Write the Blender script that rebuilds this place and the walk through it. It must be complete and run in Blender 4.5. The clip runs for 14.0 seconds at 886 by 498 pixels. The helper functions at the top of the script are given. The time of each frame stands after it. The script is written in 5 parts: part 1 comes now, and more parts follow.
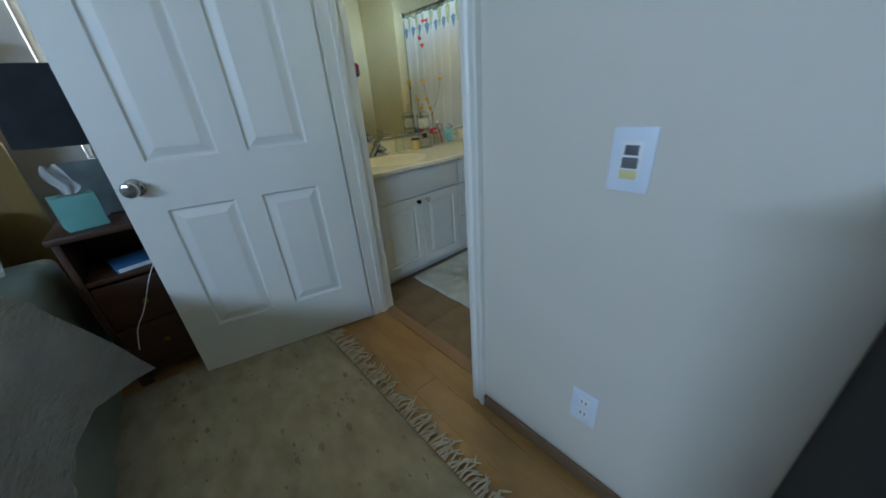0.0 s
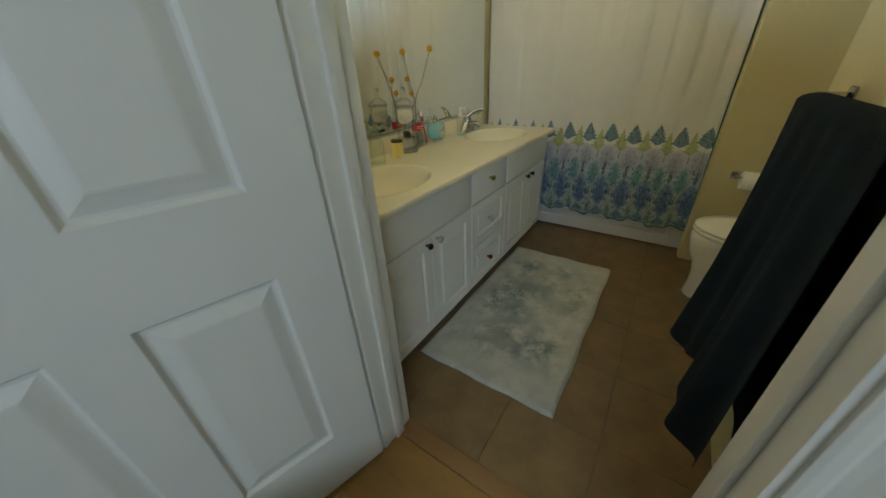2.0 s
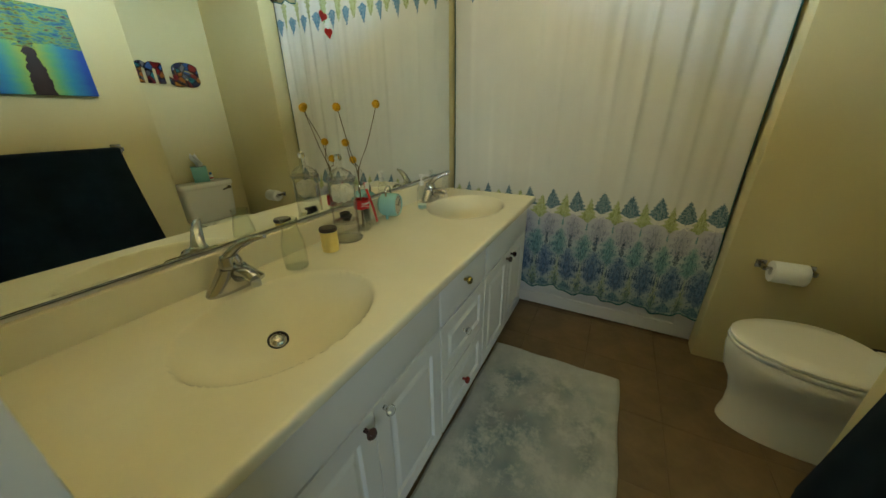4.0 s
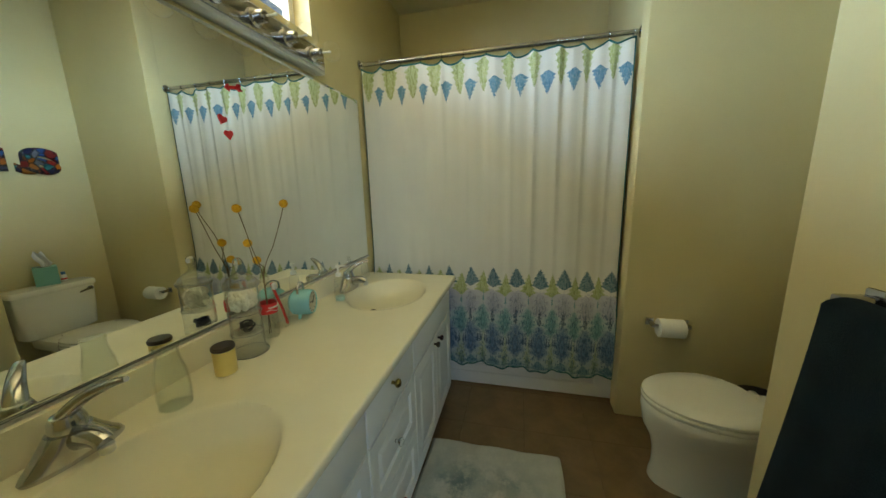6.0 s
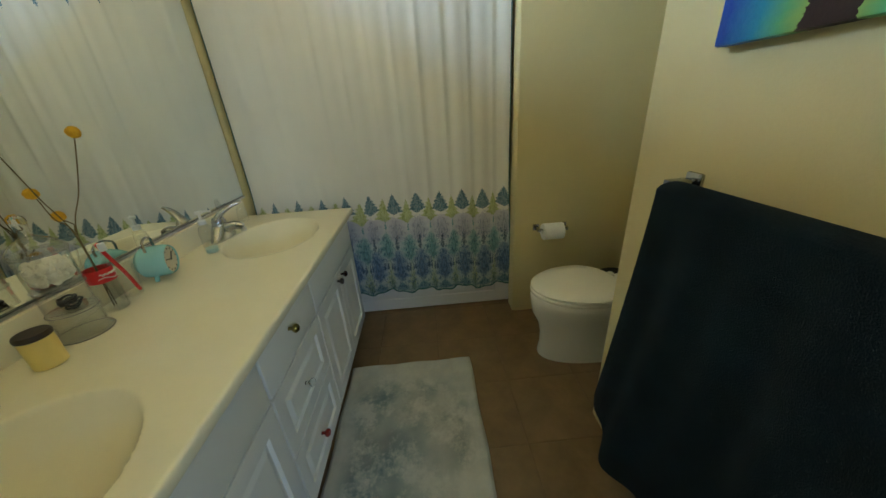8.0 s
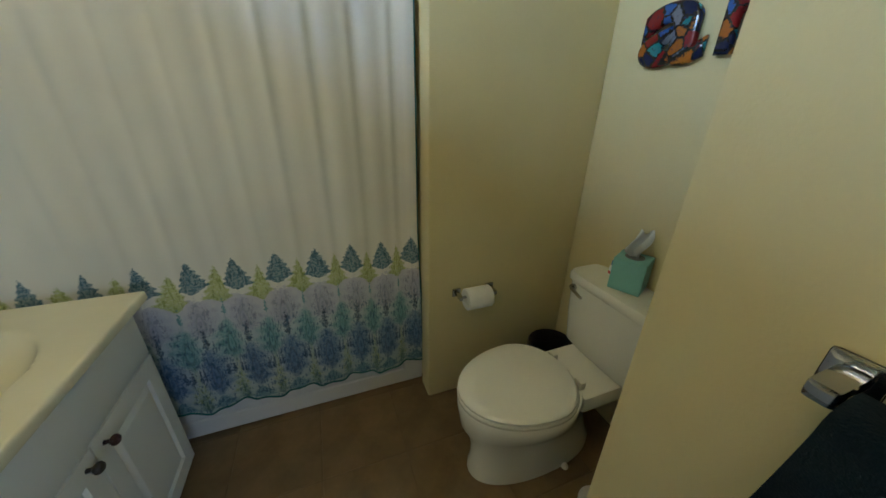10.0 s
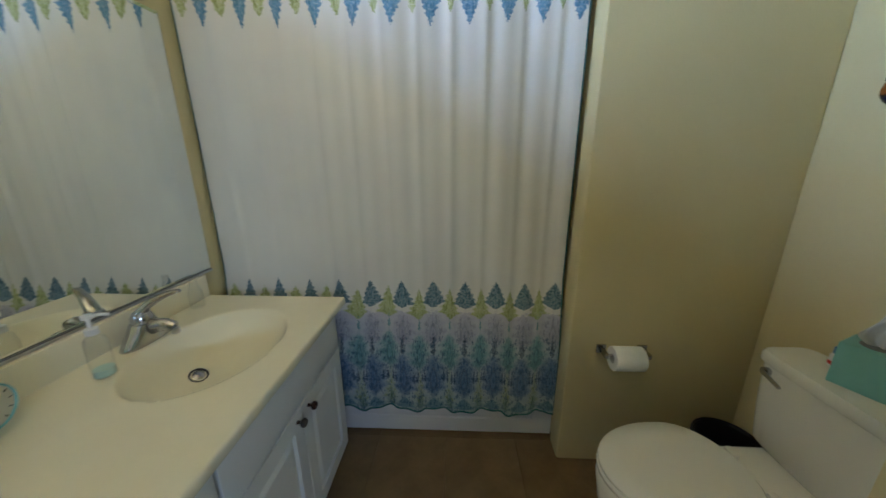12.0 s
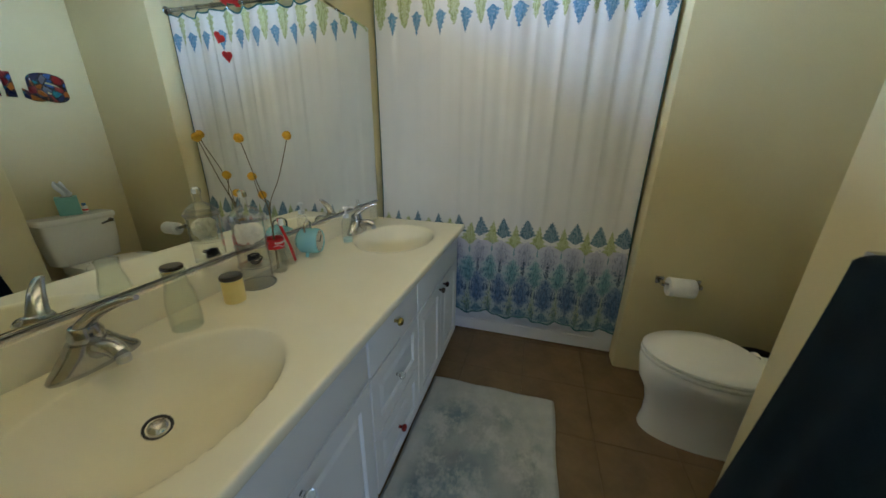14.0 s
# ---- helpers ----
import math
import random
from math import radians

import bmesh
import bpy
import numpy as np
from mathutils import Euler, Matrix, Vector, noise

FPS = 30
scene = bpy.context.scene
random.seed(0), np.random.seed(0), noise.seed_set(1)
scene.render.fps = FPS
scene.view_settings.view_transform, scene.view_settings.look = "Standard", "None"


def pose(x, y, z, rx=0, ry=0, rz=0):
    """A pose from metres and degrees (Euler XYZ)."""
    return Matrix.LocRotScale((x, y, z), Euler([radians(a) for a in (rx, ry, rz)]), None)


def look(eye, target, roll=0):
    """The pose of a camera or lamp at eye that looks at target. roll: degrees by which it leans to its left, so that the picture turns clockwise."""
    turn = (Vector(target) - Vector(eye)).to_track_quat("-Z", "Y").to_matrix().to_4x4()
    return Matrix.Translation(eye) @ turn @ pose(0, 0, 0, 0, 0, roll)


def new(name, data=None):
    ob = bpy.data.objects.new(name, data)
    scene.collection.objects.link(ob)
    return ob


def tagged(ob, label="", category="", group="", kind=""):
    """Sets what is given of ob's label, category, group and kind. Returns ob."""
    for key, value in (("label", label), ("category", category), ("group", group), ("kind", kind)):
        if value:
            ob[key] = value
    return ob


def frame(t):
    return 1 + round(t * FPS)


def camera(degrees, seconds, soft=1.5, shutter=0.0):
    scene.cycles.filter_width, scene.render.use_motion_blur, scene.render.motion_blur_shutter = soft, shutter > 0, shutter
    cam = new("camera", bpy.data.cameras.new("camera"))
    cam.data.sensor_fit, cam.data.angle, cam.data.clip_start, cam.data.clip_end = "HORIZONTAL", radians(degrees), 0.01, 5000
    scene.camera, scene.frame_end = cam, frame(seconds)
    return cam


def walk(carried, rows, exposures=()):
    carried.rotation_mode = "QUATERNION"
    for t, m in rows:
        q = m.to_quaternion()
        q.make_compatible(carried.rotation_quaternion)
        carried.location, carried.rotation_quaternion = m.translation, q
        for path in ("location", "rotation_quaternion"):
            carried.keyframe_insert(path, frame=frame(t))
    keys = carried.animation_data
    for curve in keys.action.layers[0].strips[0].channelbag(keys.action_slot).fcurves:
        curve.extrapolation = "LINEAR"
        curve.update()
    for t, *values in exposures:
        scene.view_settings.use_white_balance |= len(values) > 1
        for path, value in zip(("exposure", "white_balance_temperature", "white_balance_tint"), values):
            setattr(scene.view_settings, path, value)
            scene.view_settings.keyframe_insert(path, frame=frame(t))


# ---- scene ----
cam = camera(108.4, 14.0, soft=1.5, shutter=0.2)
PATH = [
    (0, (0.104, -0.029, 1.116), (1.281, 1.341, 0.258), -4.3),
    (0.5, (0.1, 0.215, 1.129), (1.167, 1.601, 0.159), 0.0),
    (1, (0.19, 0.468, 1.164), (1.253, 1.89, 0.242), -1.1),
    (1.5, (0.271, 0.7, 1.143), (1.379, 2.042, 0.159), -8.0),
    (2, (0.389, 0.839, 1.146), (1.812, 1.85, 0.169), -2.8),
    (2.5, (0.583, 0.953, 1.173), (2.153, 1.936, 0.419), -8.3),
    (2.7, (0.64, 0.984, 1.19), (2.231, 1.857, 0.347), -3.2),
    (4.8, (0.997, 1.176, 1.215), (2.672, 2.026, 0.528), -0.1),
    (5, (1.007, 1.168, 1.251), (2.776, 1.91, 0.684), -0.5),
    (5.5, (0.985, 1.148, 1.281), (2.881, 1.686, 0.938), 0.1),
    (6, (0.961, 1.159, 1.28), (2.869, 1.621, 0.899), -1.4),
    (6.5, (0.96, 1.171, 1.256), (2.858, 1.542, 0.744), -2.5),
    (7, (0.97, 1.173, 1.237), (2.87, 1.418, 0.665), -2.3),
    (7.2, (0.96, 1.172, 1.242), (2.841, 1.215, 0.564), -3.2),
    (9.3, (1.392, 0.977, 1.236), (3.157, 0.845, 0.303), -4.2),
    (9.5, (1.478, 0.979, 1.255), (3.258, 0.637, 0.409), -1.4),
    (10, (1.641, 0.98, 1.29), (3.347, 0.312, 0.488), 1.2),
    (10.5, (1.668, 0.949, 1.315), (3.35, 0.11, 0.63), 1.6),
    (11, (1.663, 0.961, 1.328), (3.389, 0.137, 0.745), 1.4),
    (11.5, (1.643, 1.022, 1.327), (3.502, 0.574, 0.74), -0.1),
    (12, (1.574, 1.073, 1.299), (3.498, 1.154, 0.759), -0.2),
    (12.5, (1.48, 1.095, 1.297), (3.351, 1.54, 0.746), 1.1),
    (13, (1.355, 1.106, 1.271), (3.133, 1.838, 0.721), 1.4),
    (13.5, (1.194, 1.13, 1.265), (3.018, 1.745, 0.722), 1.8),
    (14, (0.983, 1.144, 1.239), (2.799, 1.664, 0.581), 0.8),
]
LIGHT = ((0.0, -0.4, 5500, 9), (1.0, -0.45, 6300, 10), (1.5, -0.52, 6800, 10), (2.0, -0.55, 6850, 9), (2.5, -0.52, 7300, 2), (5.0, -0.45, 6850, 1), (7.0, -0.47, 6500, 4),
         (10.0, -0.55, 6000, 10), (11.0, -0.55, 5750, 14), (13.0, -0.5, 5600, 16), (14.0, -0.47, 5600, 16))
walk(cam, [(t, look(eye, target, roll)) for t, eye, target, roll in PATH], LIGHT)


# ---- world, sun and lights ----
world = bpy.data.worlds.new("sky")
scene.world = world
world.use_nodes = True
wn = world.node_tree.nodes
sky = wn.new("ShaderNodeTexSky")
sky.sky_type, sky.sun_disc = "NISHITA", False
sky.sun_elevation, sky.sun_rotation = radians(48), radians(150)
world.node_tree.links.new(sky.outputs[0], wn["Background"].inputs[0])
wn["Background"].inputs[1].default_value = 0.12


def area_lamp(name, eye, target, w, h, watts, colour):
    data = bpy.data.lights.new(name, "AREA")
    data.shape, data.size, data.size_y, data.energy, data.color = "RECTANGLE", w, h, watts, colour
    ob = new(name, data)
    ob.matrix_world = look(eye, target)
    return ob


area_lamp("bath_window_sky", (1.95, 4.00, 2.55), (1.95, 0.0, 2.35), 9.0, 0.90, 960, (0.54, 0.75, 1.0))
# Warm fill added outside: imitates bounce from unseen ground, brightens the ceiling.
area_lamp("bath_ground_bounce_fill", (1.95, 4.60, 0.55), (1.95, 2.15, 2.20), 4.0, 1.5, 980, (1.0, 0.86, 0.60))
area_lamp("bedroom_window_light", (-2.62, -0.75, 1.78), (0.78, 0.6, 0.45), 2.3, 0.26, 80, (0.60, 0.79, 1.0))


# ---- materials ----
def mat(name):
    m = bpy.data.materials.new(name)
    m.use_nodes = True
    return m, m.node_tree, m.node_tree.nodes["Principled BSDF"]


def nd(tree, kind, **values):
    n = tree.nodes.new(kind)
    for k, v in values.items():
        n.inputs[k.replace("_", " ")].default_value = v
    return n


def coords(tree, scale=(1, 1, 1), space="Object"):
    t = tree.nodes.new("ShaderNodeTexCoord")
    mp = tree.nodes.new("ShaderNodeMapping")
    mp.inputs["Scale"].default_value = scale
    tree.links.new(t.outputs[space], mp.inputs["Vector"])
    return mp.outputs[0]


def ramp(tree, fac, stops):
    r = tree.nodes.new("ShaderNodeValToRGB")
    e = r.color_ramp.elements
    while len(e) < len(stops):
        e.new(0.5)
    for el, (p, c) in zip(e, stops):
        el.position, el.color = p, (*c, 1)
    tree.links.new(fac, r.inputs[0])
    return r.outputs[0]


def mixc(tree, fac, a, b, mode="MIX"):
    m = tree.nodes.new("ShaderNodeMix")
    m.data_type, m.blend_type = "RGBA", mode
    for sock, v in ((m.inputs[0], fac), (m.inputs[6], a), (m.inputs[7], b)):
        if isinstance(v, (int, float)):
            sock.default_value = v
        elif isinstance(v, tuple):
            sock.default_value = (*v, 1)
        else:
            tree.links.new(v, sock)
    return m.outputs[2]


def noise_of(tree, vec, scale, detail=4, rough=0.55):
    n = nd(tree, "ShaderNodeTexNoise", Scale=scale, Detail=detail, Roughness=rough)
    tree.links.new(vec, n.inputs["Vector"])
    return n.outputs[0]


def bump(tree, bsdf, height, strength, dist=0.002):
    b = nd(tree, "ShaderNodeBump", Strength=strength, Distance=dist)
    tree.links.new(height, b.inputs["Height"])
    tree.links.new(b.outputs[0], bsdf.inputs["Normal"])


def surface(name, dark, light, rough, scale=6.0, fine=120.0, strength=0.2, metal=0.0, stretch=(1, 1, 1), dist=0.002, spread=(0.3, 0.7), vary=0.0, sheen=0.0):
    """A surface with a broad mottle between two colours, a fine grain, and relief."""
    m, tree, b = mat(name)
    v = coords(tree, stretch)
    big, small = noise_of(tree, v, scale, 5), noise_of(tree, v, fine, 3)
    col = ramp(tree, big, ((spread[0], dark), (spread[1], light)))
    col = mixc(tree, 0.12, col, ramp(tree, small, ((0.3, dark), (0.7, light))))
    if vary:
        info = tree.nodes.new("ShaderNodeObjectInfo")
        col = mixc(tree, vary, col, ramp(tree, info.outputs["Random"], ((0.0, tuple(c * 0.72 for c in dark)), (1.0, tuple(min(1, c * 1.25) for c in light)))))
    tree.links.new(col, b.inputs["Base Color"])
    b.inputs["Roughness"].default_value, b.inputs["Metallic"].default_value = rough, metal
    b.inputs["Sheen Weight"].default_value = sheen
    bump(tree, b, small, strength, dist)
    return m


bath_paint = surface("bath_paint", (0.65, 0.56, 0.300), (0.71, 0.62, 0.350), 0.55, 2.0, 140.0, 0.30, dist=0.002)
bed_paint = surface("bedroom_paint", (0.66, 0.61, 0.53), (0.70, 0.65, 0.57), 0.65, 2.0, 150.0, 0.35, dist=0.0015)
ceiling_paint = surface("ceiling_paint", (0.72, 0.66, 0.48), (0.77, 0.71, 0.53), 0.8, 2.0, 90.0, 0.5)
trim_white = surface("white_trim_paint", (0.74, 0.72, 0.66), (0.80, 0.78, 0.72), 0.38, 3.0, 200.0, 0.08)
door_white = surface("white_door_paint", (0.74, 0.73, 0.69), (0.79, 0.78, 0.74), 0.42, 3.0, 240.0, 0.15, stretch=(1, 1, 0.12))
cabinet_white = surface("white_cabinet_foil", (0.76, 0.76, 0.75), (0.80, 0.80, 0.79), 0.34, 3.0, 180.0, 0.05)
marble = surface("cream_cultured_marble", (0.84, 0.785, 0.60), (0.88, 0.83, 0.655), 0.20, 5.0, 40.0, 0.02)
tile_brown = surface("brown_floor_tile", (0.135, 0.090, 0.043), (0.240, 0.163, 0.082), 0.42, 7.0, 60.0, 0.25, vary=0.10)
grout = surface("brown_grout", (0.140, 0.096, 0.050), (0.205, 0.143, 0.076), 0.8, 20.0, 200.0, 0.4)
plank_wood = surface("tan_floor_plank", (0.25, 0.135, 0.038), (0.41, 0.235, 0.075), 0.4, 9.0, 60.0, 0.15, stretch=(1, 0.45, 1), vary=0.07)
strip_wood = surface("threshold_wood", (0.22, 0.12, 0.05), (0.32, 0.18, 0.08), 0.4, 7.0, 90.0, 0.1, stretch=(1, 0.1, 1))
base_brown = surface("brown_base_wood", (0.16, 0.10, 0.06), (0.24, 0.15, 0.09), 0.45, 7.0, 90.0, 0.1, stretch=(1, 0.1, 1))
dark_wood = surface("dark_stained_wood", (0.030, 0.012, 0.006), (0.085, 0.036, 0.017), 0.42, 6.0, 60.0, 0.15, stretch=(0.12, 1, 1))
pine = surface("knotty_pine", (0.17, 0.105, 0.026), (0.29, 0.19, 0.055), 0.45, 5.0, 40.0, 0.1, stretch=(1, 1, 0.12))
black_paint = surface("black_furniture_paint", (0.003, 0.003, 0.0035), (0.007, 0.007, 0.008), 0.7, 5.0, 90.0, 0.1)
porcelain = surface("white_porcelain", (0.78, 0.77, 0.70), (0.81, 0.80, 0.74), 0.12, 2.0, 20.0, 0.0)
tub_white = surface("white_tub_acrylic", (0.78, 0.79, 0.82), (0.82, 0.83, 0.86), 0.25, 2.0, 20.0, 0.0)
chrome = surface("chrome", (0.40, 0.40, 0.42), (0.56, 0.56, 0.58), 0.12, 8.0, 60.0, 0.02, metal=1.0)
brushed = surface("brushed_chrome", (0.50, 0.50, 0.50), (0.66, 0.66, 0.66), 0.28, 8.0, 120.0, 0.05, metal=1.0, stretch=(0.1, 1, 1))
towel_navy = surface("dark_navy_terry", (0.003, 0.015, 0.028), (0.009, 0.033, 0.056), 0.95, 9.0, 420.0, 1.0, dist=0.004, sheen=0.03)
linen = surface("cream_linen", (0.46, 0.45, 0.40), (0.56, 0.55, 0.50), 0.85, 7.0, 300.0, 0.4)
quilt_white = surface("white_quilt", (0.43, 0.42, 0.38), (0.60, 0.58, 0.54), 0.9, 9.0, 55.0, 1.0, dist=0.012, stretch=(1, 0.35, 1))
sage = surface("sage_sheet", (0.34, 0.37, 0.29), (0.42, 0.45, 0.36), 0.9, 7.0, 300.0, 0.4)
teal_card = surface("teal_card", (0.19, 0.45, 0.42), (0.24, 0.53, 0.49), 0.5, 9.0, 120.0, 0.05)
mint_metal = surface("mint_enamel", (0.27, 0.56, 0.57), (0.34, 0.64, 0.65), 0.25, 6.0, 60.0, 0.02)
tissue_white = surface("tissue_paper", (0.78, 0.78, 0.78), (0.86, 0.86, 0.86), 0.9, 20.0, 200.0, 0.3)
paper_roll = surface("toilet_tissue", (0.78, 0.78, 0.76), (0.85, 0.85, 0.83), 0.95, 30.0, 200.0, 0.4)
black_plastic = surface("black_plastic", (0.010, 0.010, 0.011), (0.02, 0.02, 0.022), 0.35, 9.0, 90.0, 0.05)
shade_black = surface("charcoal_shade_cloth", (0.008, 0.010, 0.014), (0.018, 0.021, 0.027), 0.9, 9.0, 300.0, 0.3)
candle_wax = surface("yellow_wax", (0.80, 0.60, 0.18), (0.86, 0.68, 0.25), 0.4, 9.0, 60.0, 0.05)
lid_brown = surface("dark_brown_lid", (0.035, 0.022, 0.014), (0.06, 0.04, 0.025), 0.4, 9.0, 90.0, 0.1)
cotton = surface("cotton_balls", (0.82, 0.76, 0.62), (0.90, 0.86, 0.75), 0.95, 50.0, 300.0, 0.6)
stem_brown = surface("dry_stem", (0.10, 0.07, 0.025), (0.18, 0.13, 0.05), 0.8, 20.0, 200.0, 0.3)
ball_yellow = surface("yellow_bloom", (0.70, 0.34, 0.015), (0.88, 0.52, 0.03), 0.9, 120.0, 500.0, 1.0, dist=0.003)
red_print = surface("red_print", (0.62, 0.015, 0.02), (0.70, 0.025, 0.03), 0.4, 9.0, 90.0, 0.02)
white_print = surface("white_print", (0.80, 0.80, 0.80), (0.86, 0.86, 0.86), 0.4, 9.0, 90.0, 0.02)
plate_white = surface("white_plate_plastic", (0.72, 0.76, 0.84), (0.78, 0.82, 0.90), 0.3, 9.0, 90.0, 0.02)
grey_plastic = surface("grey_plastic", (0.10, 0.10, 0.11), (0.16, 0.16, 0.17), 0.4, 9.0, 90.0, 0.02)
almond_plastic = surface("almond_plastic", (0.70, 0.62, 0.28), (0.76, 0.68, 0.34), 0.4, 9.0, 90.0, 0.02)
book_blue = surface("blue_cover", (0.05, 0.16, 0.36), (0.09, 0.24, 0.48), 0.3, 9.0, 90.0, 0.05)
soap_pale = surface("pale_soap", (0.42, 0.60, 0.55), (0.50, 0.68, 0.62), 0.3, 9.0, 60.0, 0.02)
dial_cream = surface("cream_dial", (0.60, 0.55, 0.42), (0.68, 0.63, 0.50), 0.5, 20.0, 90.0, 0.02)
card_grey = surface("grey_card", (0.26, 0.31, 0.32), (0.36, 0.42, 0.43), 0.5, 12.0, 90.0, 0.05)
teal_trim = surface("teal_binding", (0.012, 0.11, 0.12), (0.02, 0.16, 0.165), 0.8, 20.0, 200.0, 0.3)
brass = surface("aged_brass", (0.30, 0.22, 0.05), (0.45, 0.34, 0.10), 0.25, 9.0, 90.0, 0.02, metal=1.0)


def mth(tree, op, a, b=None, c=None):
    n = tree.nodes.new("ShaderNodeMath")
    n.operation = op
    for s_, v in zip(n.inputs, (a, b, c)):
        if v is None:
            continue
        if isinstance(v, (int, float)):
            s_.default_value = v
        else:
            tree.links.new(v, s_)
    return n.outputs[0]


def clear_glass(name, tint, rough=0.02, edge=0.40):
    """Thin glass: tinted clear, with a gloss that grows at glancing angles."""
    m, tree, b = mat(name)
    tree.nodes.remove(b)
    t, g, f, mx = tree.nodes.new("ShaderNodeBsdfTransparent"), tree.nodes.new("ShaderNodeBsdfGlossy"), tree.nodes.new("ShaderNodeLayerWeight"), tree.nodes.new("ShaderNodeMixShader")
    v = coords(tree)
    tree.links.new(ramp(tree, noise_of(tree, v, 8.0), ((0.3, tint), (0.7, tuple(min(1, c * 1.02) for c in tint)))), t.inputs[0])
    g.inputs["Roughness"].default_value = rough
    tree.links.new(mth(tree, "ADD", mth(tree, "MULTIPLY", mth(tree, "POWER", f.outputs["Facing"], 3.2), edge), 0.03), mx.inputs[0])
    tree.links.new(t.outputs[0], mx.inputs[1])
    tree.links.new(g.outputs[0], mx.inputs[2])
    tree.links.new(mx.outputs[0], tree.nodes["Material Output"].inputs[0])
    return m


def solid_glass(name, tint, rough=0.05):
    m, tree, b = mat(name)
    tree.links.new(ramp(tree, noise_of(tree, coords(tree), 8.0), ((0.3, tint), (0.7, tuple(min(1, c * 1.05) for c in tint)))), b.inputs["Base Color"])
    b.inputs["Transmission Weight"].default_value, b.inputs["Roughness"].default_value, b.inputs["IOR"].default_value = 1.0, rough, 1.45
    return m


glass = clear_glass("clear_glass", (0.988, 0.993, 0.990))
jar_glass = clear_glass("jar_glass", (0.995, 0.998, 0.996), 0.02, 0.85)
green_glass = clear_glass("pale_green_glass", (0.968, 0.988, 0.970), 0.03, 0.60)
pane_glass = clear_glass("window_glass", (0.97, 0.98, 1.0))
knob_glass = solid_glass("knob_glass", (0.93, 0.95, 0.95))
wax_red = solid_glass("red_glass", (0.5, 0.03, 0.02), 0.1)
dark_glass = solid_glass("dark_knob_glass", (0.10, 0.03, 0.025), 0.1)
mirror_silver, mt, mb = mat("mirror_silver")
mt.links.new(ramp(mt, noise_of(mt, coords(mt), 3.0), ((0.3, (0.84, 0.87, 0.84)), (0.7, (0.86, 0.89, 0.86)))), mb.inputs["Base Color"])
mb.inputs["Metallic"].default_value, mb.inputs["Roughness"].default_value = 1.0, 0.0


